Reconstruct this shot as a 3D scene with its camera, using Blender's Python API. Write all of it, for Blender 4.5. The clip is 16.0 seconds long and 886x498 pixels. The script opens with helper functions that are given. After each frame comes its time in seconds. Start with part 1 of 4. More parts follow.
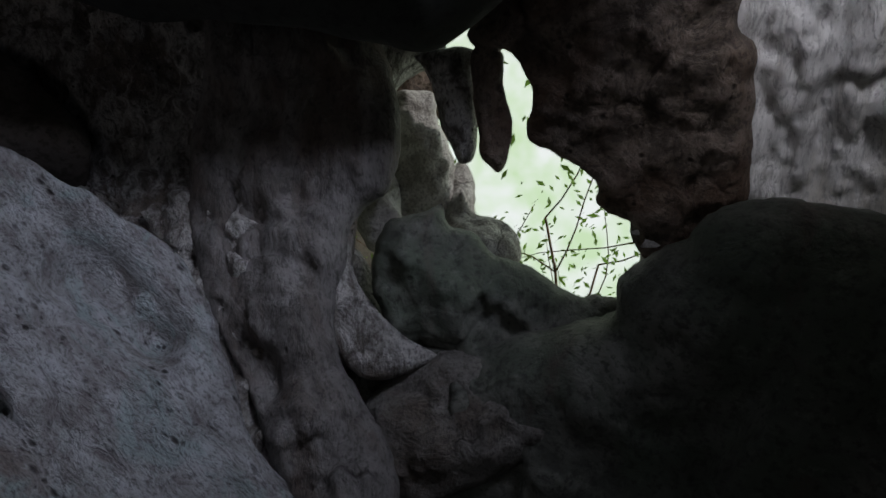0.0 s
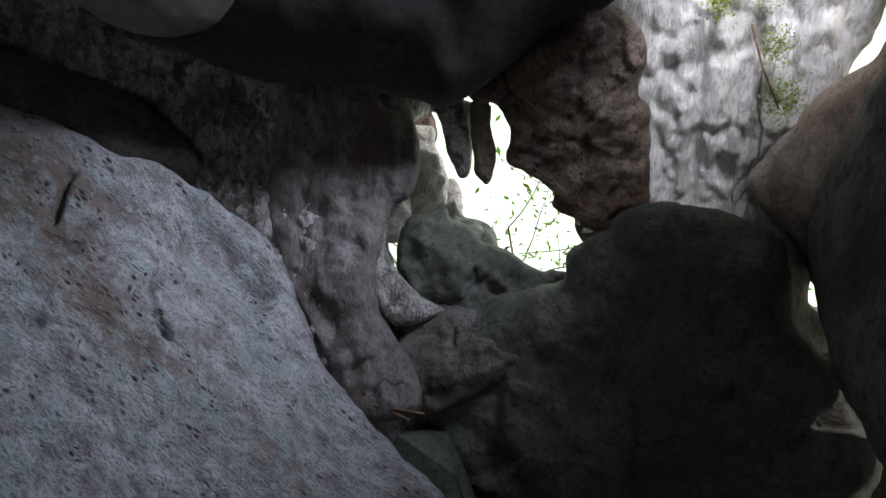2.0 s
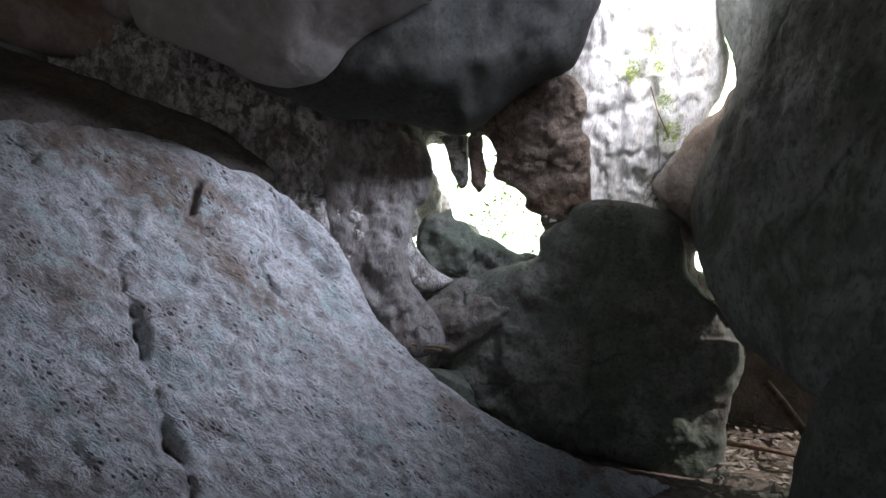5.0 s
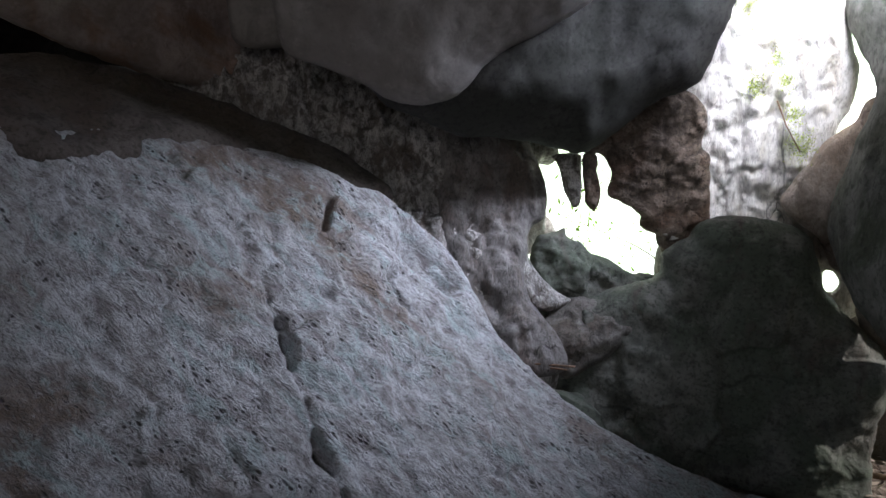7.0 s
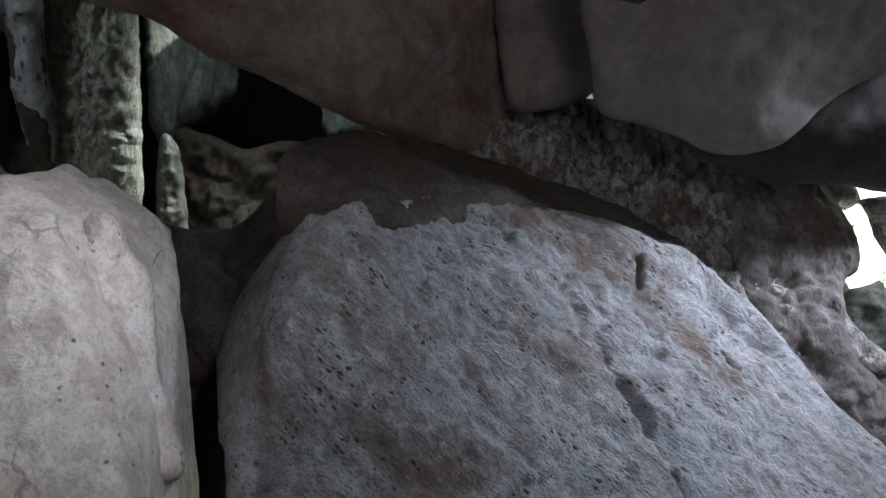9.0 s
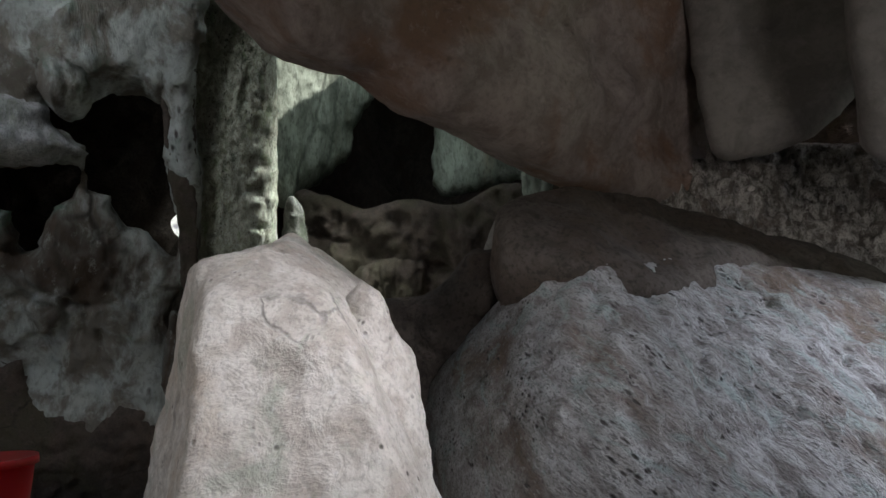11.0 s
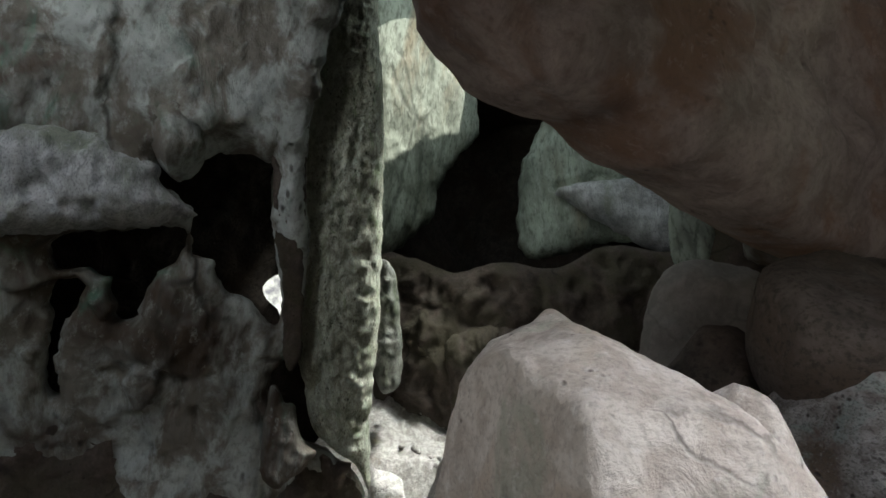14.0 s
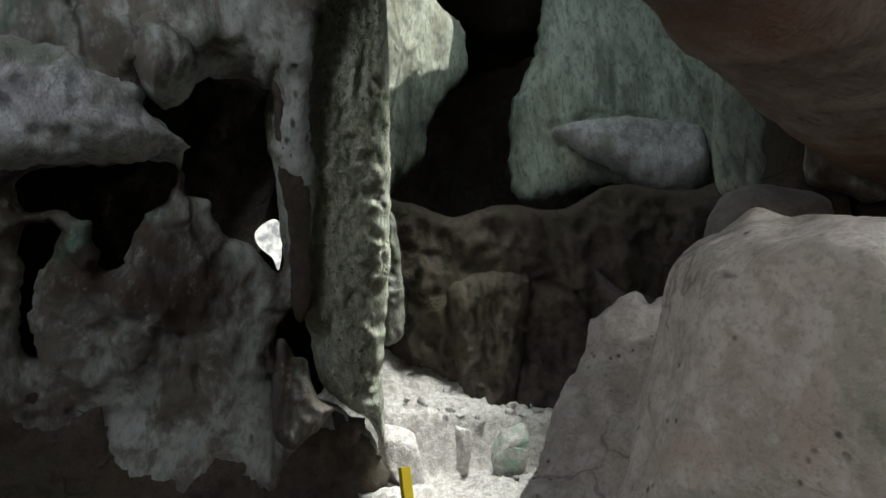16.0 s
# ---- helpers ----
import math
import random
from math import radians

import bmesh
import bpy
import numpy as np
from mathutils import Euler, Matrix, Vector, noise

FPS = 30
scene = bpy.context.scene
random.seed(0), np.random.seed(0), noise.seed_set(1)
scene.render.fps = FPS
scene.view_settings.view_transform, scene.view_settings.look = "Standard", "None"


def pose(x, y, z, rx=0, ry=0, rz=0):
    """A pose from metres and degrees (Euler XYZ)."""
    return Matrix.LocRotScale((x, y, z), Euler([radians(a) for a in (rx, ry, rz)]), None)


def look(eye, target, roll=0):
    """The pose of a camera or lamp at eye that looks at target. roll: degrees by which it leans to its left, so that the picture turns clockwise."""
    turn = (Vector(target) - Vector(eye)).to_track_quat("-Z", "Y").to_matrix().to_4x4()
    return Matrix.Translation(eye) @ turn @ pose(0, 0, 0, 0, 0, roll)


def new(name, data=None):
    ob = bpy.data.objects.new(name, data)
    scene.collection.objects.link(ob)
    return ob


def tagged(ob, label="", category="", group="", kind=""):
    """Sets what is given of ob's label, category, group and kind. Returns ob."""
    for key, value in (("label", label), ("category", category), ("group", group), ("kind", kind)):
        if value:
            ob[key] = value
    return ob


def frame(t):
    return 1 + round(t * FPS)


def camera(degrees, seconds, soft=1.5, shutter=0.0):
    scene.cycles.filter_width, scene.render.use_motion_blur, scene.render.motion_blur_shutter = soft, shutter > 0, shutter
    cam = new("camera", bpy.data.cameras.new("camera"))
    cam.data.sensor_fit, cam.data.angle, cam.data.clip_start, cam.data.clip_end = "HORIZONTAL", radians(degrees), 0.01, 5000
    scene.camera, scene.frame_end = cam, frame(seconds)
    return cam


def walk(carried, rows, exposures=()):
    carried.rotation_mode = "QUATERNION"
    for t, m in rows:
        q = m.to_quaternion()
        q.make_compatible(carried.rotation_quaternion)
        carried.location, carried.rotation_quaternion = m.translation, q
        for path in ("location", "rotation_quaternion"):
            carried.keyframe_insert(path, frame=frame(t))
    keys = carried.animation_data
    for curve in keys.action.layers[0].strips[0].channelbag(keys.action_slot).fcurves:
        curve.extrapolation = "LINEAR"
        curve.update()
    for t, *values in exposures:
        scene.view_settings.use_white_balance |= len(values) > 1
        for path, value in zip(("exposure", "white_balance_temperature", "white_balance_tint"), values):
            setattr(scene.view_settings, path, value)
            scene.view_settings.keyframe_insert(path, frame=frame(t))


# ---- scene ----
cam = camera(73.53, 16.0)
walk(cam, [
    (0, look((1.773, 2.827, 1.662), (0.834, 4.543, 1.244), 0.34)),
    (0.5, look((1.844, 2.598, 1.693), (0.931, 4.327, 1.273), 0.51)),
    (1, look((1.922, 2.326, 1.710), (1.036, 4.072, 1.306), 0.73)),
    (1.5, look((1.936, 2.001, 1.665), (1.113, 3.789, 1.312), 1.43)),
    (2, look((2.036, 1.696, 1.684), (1.230, 3.494, 1.342), 1.49)),
    (2.5, look((2.148, 1.392, 1.725), (1.355, 3.196, 1.381), 1.63)),
    (3, look((2.246, 1.006, 1.759), (1.482, 2.823, 1.421), 1.75)),
    (5.5, look((1.754, 0.008, 1.350), (1.217, 1.928, 1.191), 1.07)),
    (6, look((1.602, -0.025, 1.321), (0.996, 1.875, 1.169), 0.85)),
    (6.5, look((1.543, -0.064, 1.327), (0.859, 1.812, 1.208), 0.67)),
    (7, look((1.301, -0.102, 1.252), (0.623, 1.779, 1.199), 0.87)),
    (7.5, look((1.068, -0.239, 1.350), (0.312, 1.612, 1.307), 0.60)),
    (8, look((0.732, -0.354, 1.361), (-0.146, 1.443, 1.352), 0.29)),
    (8.5, look((0.301, -0.484, 1.221), (-0.645, 1.275, 1.319), -0.64)),
    (9, look((0.085, -0.593, 1.268), (-0.962, 1.106, 1.402), -0.37)),
    (9.5, look((-0.211, -0.688, 1.293), (-1.307, 0.976, 1.474), -0.21)),
    (10, look((-0.517, -0.768, 1.372), (-1.663, 0.857, 1.585), -0.31)),
    (10.2, look((-0.653, -0.772, 1.371), (-1.809, 0.844, 1.608), -0.46)),
    (12.3, look((-1.485, -0.948, 1.519), (-2.754, 0.545, 1.920), -0.82)),
    (12.5, look((-1.598, -0.928, 1.529), (-2.864, 0.563, 1.948), -1.00)),
    (13, look((-1.790, -0.908, 1.563), (-3.071, 0.556, 2.025), -0.97)),
    (13.5, look((-2.013, -0.959, 1.576), (-3.288, 0.497, 2.079), 0.22)),
    (14, look((-2.334, -1.079, 1.601), (-3.570, 0.405, 2.119), -0.31)),
    (14.5, look((-2.584, -1.178, 1.578), (-3.750, 0.378, 2.044), -1.61)),
    (15, look((-2.791, -1.214, 1.570), (-3.930, 0.381, 1.970), -2.02)),
    (15.5, look((-3.081, -1.197, 1.569), (-4.207, 0.405, 1.973), -2.26)),
    (16, look((-3.378, -1.122, 1.530), (-4.488, 0.498, 1.908), -2.82)),
], exposures=[(0, -2.5, 6200, 16), (1, -2.0, 6200, 16), (2, -1.3, 6200, 16), (3, -0.75, 6200, 16), (5.5, -0.3, 6200, 16), (7.2, -0.35, 6200, 16), (8, -0.5, 6200, 15), (8.6, -0.3, 6200, 15), (9.2, 0.1, 6200, 15), (10, 0.4, 6350, 14), (12.5, 0.42, 6700, 11), (16, 0.42, 6700, 11)])

# world, lights and exposure
world = bpy.data.worlds.new("sky")
scene.world = world
world.use_nodes = True
wn = world.node_tree
sky = wn.nodes.new("ShaderNodeTexSky")
sky.sky_type, sky.sun_disc = "NISHITA", False
sky.sun_elevation, sky.sun_rotation = radians(40), radians(100)
wn.links.new(sky.outputs["Color"], wn.nodes["Background"].inputs["Color"])
wn.nodes["Background"].inputs["Strength"].default_value = 0.15


def area_lamp(name, eye, target, width, height, watts, colour):
    data = bpy.data.lights.new(name, "AREA")
    data.shape, data.size, data.size_y, data.energy, data.color = "RECTANGLE", width, height, watts, colour
    ob = new(name, data)
    ob.matrix_world = look(eye, target)
    return ob


def sun_lamp(toward):
    data = bpy.data.lights.new("sun", "SUN")
    data.energy, data.angle, data.color = 5.0, radians(0.5), (1.0, 0.95, 0.87)
    ob = new("sun", data)
    ob.matrix_world = look(toward, (0, 0, 0))


sun_lamp((0.72, 0.02, 0.7))
east = area_lamp("skylight_east", (2.5, 3.6, 3.55), (-0.4, 4.0, 1.1), 0.8, 0.6, 40, (0.82, 0.88, 1.0))
east.data.spread = radians(68)
north = area_lamp("skylight_north", (2.35, 3.5, 3.9), (2.0, 5.4, 2.65), 0.9, 0.5, 38, (0.95, 0.97, 1.0))
north.data.spread = radians(50)
# Narrow lamp added to brighten the white boulder; its source is unseen.
south = area_lamp("boulder_lamp_south", (2.2, 0.1, 4.0), (-2.75, 0.7, 1.4), 0.5, 0.5, 8.5, (0.93, 0.95, 1.0))
south.data.spread = radians(34)
west = area_lamp("skylight_west", (-6.2, 5.5, 7.2), (-7.9, 4.6, 1.9), 0.9, 0.9, 54, (0.94, 1.0, 0.95))
west.data.spread = radians(46)
area_lamp("skylight_high", (-6.2, 4.6, 9.2), (-8.0, 5.5, 4.5), 1.5, 1.8, 44, (0.88, 1.0, 0.92))
# Added fill for the white boulder's near side; no opening is seen there.
low = area_lamp("fill_low", (-5.2, -4.4, 2.6), (-3.2, 0.9, 1.5), 2.0, 1.8, 4, (1.0, 0.93, 0.86))
low.data.spread = radians(52)
# Fill lamp added behind the camera to lift rocks that face south.
rear = area_lamp("rear_fill", (3.0, -4.4, 2.1), (-0.6, 4.2, 2.8), 1.5, 2.0, 11, (1.0, 0.97, 0.92))
rear.data.spread = radians(70)
# Added fill that brightens the upper left ledge.
high = area_lamp("fill_high", (-5.4, -4.4, 6.4), (-8.6, 1.9, 5.9), 1.8, 1.8, 32, (0.93, 0.98, 1.0))
high.data.spread = radians(88)


# numeric noise for relief
_rng = np.random.default_rng(7)
_perm = np.tile(_rng.permutation(256), 3)
_grad = _rng.normal(size=(256, 3))
_grad /= np.linalg.norm(_grad, axis=1)[:, None]


def perlin(p):
    i = np.floor(p).astype(int)
    f = p - i
    w = f * f * f * (f * (f * 6 - 15) + 10)
    total = 0.0
    for dx in (0, 1):
        for dy in (0, 1):
            for dz in (0, 1):
                h = _perm[(_perm[(_perm[(i[:, 0] + dx) & 255] + i[:, 1] + dy) & 255] + i[:, 2] + dz) & 255]
                dot = (_grad[h] * (f - (dx, dy, dz))).sum(1)
                wx = w[:, 0] if dx else 1 - w[:, 0]
                wy = w[:, 1] if dy else 1 - w[:, 1]
                wz = w[:, 2] if dz else 1 - w[:, 2]
                total = total + dot * wx * wy * wz
    return total


def fbm(p, size, octaves=4, seed=0.0):
    out, amp, q = 0.0, 1.0, np.asarray(p, float) / size + seed * 17.3
    for _ in range(octaves):
        out = out + amp * perlin(q)
        q, amp = q * 2.03 + 5.1, amp * 0.5
    return out


def facets(p, size, seed):
    """Broken faces: each cell of a jittered lattice is a small tilted plane."""
    q = np.asarray(p, float) / size + seed * 7.7
    q = q + 0.25 * np.stack([perlin(q * 1.7 + k) for k in (3.1, 8.4, 15.2)], 1)
    i = np.floor(q).astype(int)
    best, out = np.full(len(q), 1e9), np.zeros(len(q))
    for dx in (-1, 0, 1):
        for dy in (-1, 0, 1):
            for dz in (-1, 0, 1):
                c = i + (dx, dy, dz)
                h = _perm[(_perm[(_perm[c[:, 0] & 255] + c[:, 1]) & 255] + c[:, 2]) & 255]
                away = q - (c + 0.5 + 0.35 * _grad[h])
                far = (away**2).sum(1)
                near = far < best
                best = np.where(near, far, best)
                out = np.where(near, (away * _grad[(h + 91) & 255]).sum(1) + 0.6 * _grad[(h + 17) & 255, 0], out)
    return out


# materials
def limestone(name, light, dark, stain, scale=1.0, stain_at=0.56, bump=0.35, rough=0.8, upright=1.0, streak=None, grit=0.22, pits=0.5, cracks=0.5, moss=None, moss_at=0.6, speck=0.6, hard=0.13, spread=1.0, depth=1.0, pit=0.24):
    m = bpy.data.materials.new(name)
    m.use_nodes = True
    t = m.node_tree
    bsdf = t.nodes["Principled BSDF"]
    bsdf.inputs["Specular IOR Level"].default_value = 0.22
    co = t.nodes.new("ShaderNodeTexCoord")
    mp = t.nodes.new("ShaderNodeMapping")
    mp.vector_type = "TEXTURE"
    mp.inputs["Scale"].default_value = (1, 1, upright)
    if streak:
        mp.inputs["Rotation"].default_value = Matrix(streak[0]).transposed().to_euler()
        mp.inputs["Scale"].default_value = (streak[1], 1, 1)
    t.links.new(co.outputs["Object"], mp.inputs["Vector"])

    def noise_node(size, detail=6, roughness=0.6, warp=0.0):
        n = t.nodes.new("ShaderNodeTexNoise")
        n.inputs["Scale"].default_value, n.inputs["Detail"].default_value = size * scale, detail
        n.inputs["Roughness"].default_value, n.inputs["Distortion"].default_value = roughness, warp
        t.links.new(mp.outputs["Vector"], n.inputs["Vector"])
        return n.outputs["Fac"]

    def ramp(src, a, b):
        r = t.nodes.new("ShaderNodeMapRange")
        r.interpolation_type = "SMOOTHSTEP"
        r.inputs["From Min"].default_value, r.inputs["From Max"].default_value = a, b
        t.links.new(src, r.inputs["Value"])
        return r.outputs["Result"]

    def times(src, k):
        r = t.nodes.new("ShaderNodeMath")
        r.operation = "MULTIPLY"
        t.links.new(src, r.inputs[0])
        if isinstance(k, float):
            r.inputs[1].default_value = k
        else:
            t.links.new(k, r.inputs[1])
        return r.outputs[0]

    def mix(fac, a, b, mode="MIX"):
        n = t.nodes.new("ShaderNodeMix")
        n.data_type, n.blend_type = "RGBA", mode
        t.links.new(fac, n.inputs["Factor"])
        for value, socket in ((a, n.inputs[6]), (b, n.inputs[7])):
            if isinstance(value, tuple):
                socket.default_value = (*value, 1)
            else:
                t.links.new(value, socket)
        return n.outputs[2]

    broad, mid, fine = noise_node(1.3 * spread, 5, 0.6, 0.6), noise_node(5.5, 7, 0.65, 0.4), noise_node(34, 6, 0.65)
    colour = mix(ramp(mid, 0.49 - hard, 0.49 + hard), dark, light)
    colour = mix(ramp(broad, stain_at - 0.06, stain_at + 0.1), colour, stain)
    if moss:
        green = noise_node(2.4, 6, 0.65, 0.8)
        colour = mix(times(ramp(green, moss_at - 0.05, moss_at + 0.12), 0.8), colour, moss)
    colour = mix(times(mix_invert(t, ramp(fine, 0.36, 0.52)), float(speck)), colour, tuple(c * 0.5 for c in dark))
    colour = mix(times(ramp(noise_node(15, 5, 0.7), 0.55, 0.7), 0.35), colour, tuple(min(0.85, c * 1.35) for c in light))
    vor = t.nodes.new("ShaderNodeTexVoronoi")
    vor.feature, vor.inputs["Scale"].default_value = "DISTANCE_TO_EDGE", 1.6 * scale
    warp = t.nodes.new("ShaderNodeMix")
    warp.data_type = "RGBA"
    warp.inputs["Factor"].default_value = 0.25
    wob = t.nodes.new("ShaderNodeTexNoise")
    wob.inputs["Scale"].default_value, wob.inputs["Detail"].default_value = 2.2 * scale, 5
    t.links.new(mp.outputs["Vector"], wob.inputs["Vector"])
    t.links.new(mp.outputs["Vector"], warp.inputs[6])
    t.links.new(wob.outputs["Color"], warp.inputs[7])
    t.links.new(warp.outputs[2], vor.inputs["Vector"])
    crack = ramp(vor.outputs["Distance"], 0.0, 0.022)
    gate = ramp(noise_node(1.1, 3, 0.5, 0.2), 0.5, 0.62)
    crack_fac = times(times(mix_invert(t, crack), gate), float(cracks))
    colour = mix(crack_fac, colour, tuple(c * 0.25 for c in dark))
    hole = t.nodes.new("ShaderNodeTexVoronoi")
    hole.inputs["Scale"].default_value = 13 * scale
    t.links.new(mp.outputs["Vector"], hole.inputs["Vector"])
    pit = times(mix_invert(t, ramp(hole.outputs["Distance"], pit / 3, pit)), times(ramp(noise_node(3.1, 4), 0.5, 0.62), float(pits)))
    colour = mix(pit, colour, tuple(c * 0.3 for c in dark))
    t.links.new(colour, bsdf.inputs["Base Color"])
    rr = t.nodes.new("ShaderNodeMapRange")
    rr.inputs["To Min"].default_value, rr.inputs["To Max"].default_value = rough - 0.15, min(1.0, rough + 0.12)
    t.links.new(mid, rr.inputs["Value"])
    t.links.new(rr.outputs["Result"], bsdf.inputs["Roughness"])
    h = t.nodes.new("ShaderNodeMath")
    h.operation = "MULTIPLY_ADD"
    t.links.new(fine, h.inputs[0])
    h.inputs[1].default_value = grit
    t.links.new(mid, h.inputs[2])
    h2 = t.nodes.new("ShaderNodeMath")
    h2.operation = "SUBTRACT"
    t.links.new(h.outputs[0], h2.inputs[0])
    add = t.nodes.new("ShaderNodeMath")
    add.operation = "ADD"
    t.links.new(crack_fac, add.inputs[0])
    t.links.new(pit, add.inputs[1])
    t.links.new(times(add.outputs[0], 0.4), h2.inputs[1])
    bn = t.nodes.new("ShaderNodeBump")
    bn.inputs["Strength"].default_value, bn.inputs["Distance"].default_value = bump, 0.08 * depth / scale
    t.links.new(h2.outputs[0], bn.inputs["Height"])
    t.links.new(bn.outputs["Normal"], bsdf.inputs["Normal"])
    return m


def mix_invert(t, src):
    r = t.nodes.new("ShaderNodeMath")
    r.operation = "SUBTRACT"
    r.inputs[0].default_value = 1.0
    t.links.new(src, r.inputs[1])
    return r.outputs[0]


def plain(name, colour, rough=0.6, metal=0.0):
    m = bpy.data.materials.new(name)
    m.use_nodes = True
    b = m.node_tree.nodes["Principled BSDF"]
    b.inputs["Base Color"].default_value, b.inputs["Roughness"].default_value = (*colour, 1), rough
    b.inputs["Metallic"].default_value = metal
    return m


# the grain of the sloping boulder runs down its face
GRAIN = ((0.80, 0.13, -0.58), (-0.07, 0.99, 0.12), (0.59, -0.05, 0.80))
PALE = limestone("pale_limestone", (0.56, 0.575, 0.59), (0.29, 0.27, 0.265), (0.22, 0.175, 0.145), 2.7, 0.57, 1.0, 0.7, streak=(GRAIN, 2.4), grit=0.4, pits=1.0, cracks=0.25, moss=(0.40, 0.49, 0.49), moss_at=0.55, hard=0.16, spread=0.5, depth=1.5, speck=0.7, pit=0.42)
RIBROCK = limestone("smooth_flowstone", (0.52, 0.54, 0.56), (0.32, 0.33, 0.34), (0.27, 0.30, 0.25), 1.6, 0.56, 0.3, 0.55, 2.0, pits=0.0)
WHITE = limestone("white_limestone", (0.72, 0.685, 0.64), (0.50, 0.455, 0.41), (0.55, 0.48, 0.41), 1.4, 0.57, 0.55, speck=0.35, depth=1.4, pits=1.0, cracks=0.5, moss=(0.40, 0.43, 0.36), moss_at=0.57)
DARKROCK = limestone("dark_greenish_rock", (0.22, 0.222, 0.195), (0.10, 0.105, 0.09), (0.115, 0.135, 0.105), 1.0, 0.5, 0.35, 0.65, moss=(0.13, 0.105, 0.09), moss_at=0.58)
WALLROCK = limestone("green_grey_wall_rock", (0.29, 0.295, 0.27), (0.14, 0.145, 0.13), (0.17, 0.175, 0.145), 0.8, 0.55, 0.35, 0.75, 1.6, moss=(0.09, 0.11, 0.07), moss_at=0.55)
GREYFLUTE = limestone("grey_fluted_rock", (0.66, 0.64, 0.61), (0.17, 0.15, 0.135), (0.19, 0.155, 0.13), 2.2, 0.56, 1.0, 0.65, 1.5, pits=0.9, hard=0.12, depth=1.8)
# Paler than the grey fluted rock: strong daylight put into the colour.
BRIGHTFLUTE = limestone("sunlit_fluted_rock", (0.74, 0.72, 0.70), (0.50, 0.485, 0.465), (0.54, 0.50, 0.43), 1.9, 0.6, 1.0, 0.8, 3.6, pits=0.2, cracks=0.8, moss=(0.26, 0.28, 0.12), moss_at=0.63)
BROWNROCK = limestone("brown_cave_rock", (0.29, 0.23, 0.19), (0.11, 0.088, 0.072), (0.17, 0.115, 0.085), 1.3, 0.52, 0.9, pits=0.9)
# Darker copy of the brown rock, with shade put into the colour.
SHADEROCK = limestone("shaded_brown_rock", (0.125, 0.10, 0.085), (0.06, 0.048, 0.042), (0.08, 0.07, 0.05), 1.0, 0.52, 0.7, speck=0.3, hard=0.22)
WEDGEROCK = limestone("pale_brown_rock", (0.52, 0.45, 0.39), (0.30, 0.25, 0.21), (0.36, 0.28, 0.22), 1.5, 0.55, 0.7, 0.8, 1.6, speck=0.4)
# Brown darkened to hold the shade under the hanging rock.
CAPROCK = limestone("shaded_brown_shelf_rock", (0.13, 0.112, 0.10), (0.07, 0.06, 0.053), (0.09, 0.07, 0.057), 0.9, 0.52, 0.5)
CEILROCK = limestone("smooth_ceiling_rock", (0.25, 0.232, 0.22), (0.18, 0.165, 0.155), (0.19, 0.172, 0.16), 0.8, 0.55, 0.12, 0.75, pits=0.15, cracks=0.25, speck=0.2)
# Ceiling rock far darker than its neighbour: underside shade put into the colour.
UNDERROCK = limestone("shaded_ceiling_rock", (0.056, 0.054, 0.05), (0.034, 0.033, 0.031), (0.038, 0.039, 0.034), 0.8, 0.55, 0.12, 0.8, pits=0.2, cracks=0.3)
PINKROCK = limestone("pinkish_ceiling_rock", (0.42, 0.35, 0.325), (0.27, 0.22, 0.20), (0.27, 0.17, 0.125), 0.7, 0.56, 0.35, cracks=0.15, pits=0.5, speck=0.25)
# Green stains; the dark stain also paints the shade of small hollows.
GREENROCK = limestone("green_stained_rock", (0.46, 0.50, 0.485), (0.21, 0.195, 0.17), (0.08, 0.057, 0.043), 0.42, 0.53, 0.5, 0.7, 1.7, moss=(0.10, 0.23, 0.17), moss_at=0.61, speck=0.35, hard=0.08, pits=0.9, cracks=0.9, depth=0.7)
CURTAINROCK = limestone("pale_green_flowstone", (0.36, 0.42, 0.36), (0.17, 0.20, 0.165), (0.23, 0.21, 0.15), 0.5, 0.6, 0.4, 0.6, 3.0, pits=0.1)
COLUMNROCK = limestone("flowstone_column_rock", (0.62, 0.66, 0.55), (0.36, 0.36, 0.29), (0.40, 0.42, 0.31), 2.4, 0.6, 1.0, 0.85, 2.2, pits=1.0, moss=(0.36, 0.44, 0.28), moss_at=0.58, depth=2.2, pit=0.4)
PILLARROCK = limestone("grey_brown_pillar_rock", (0.27, 0.255, 0.245), (0.13, 0.12, 0.113), (0.14, 0.112, 0.097), 1.5, 0.55, 0.6, 0.75, 2.0, pits=0.7, hard=0.2, depth=1.2)
LOWSTONE = limestone("worn_grey_brown_rock", (0.27, 0.255, 0.235), (0.13, 0.12, 0.108), (0.15, 0.125, 0.105), 1.8, 0.55, 0.7, 0.7, pits=0.5)
# Near-black brown: the shade of deep recesses put into the colour.
RECESSROCK = limestone("shaded_recess_rock", (0.10, 0.084, 0.074), (0.05, 0.042, 0.037), (0.065, 0.048, 0.039), 0.8, 0.52, 0.5)
SOIL = limestone("cave_soil", (0.20, 0.16, 0.13), (0.09, 0.07, 0.055), (0.13, 0.10, 0.08), 2.0, 0.55, 0.8, 0.9)
CHALK = limestone("chalky_rubble", (0.74, 0.72, 0.70), (0.45, 0.42, 0.40), (0.34, 0.29, 0.25), 2.0, 0.62, 0.8, 0.85)
STAINED = limestone("green_stained_chalk", (0.70, 0.70, 0.66), (0.42, 0.40, 0.37), (0.34, 0.29, 0.25), 2.0, 0.62, 0.8, 0.85, moss=(0.30, 0.52, 0.42), moss_at=0.5)
WOOD = limestone("weathered_wood", (0.26, 0.17, 0.11), (0.12, 0.075, 0.05), (0.16, 0.10, 0.07), 4.0, 0.55, 0.5, 0.8, pits=0.0)


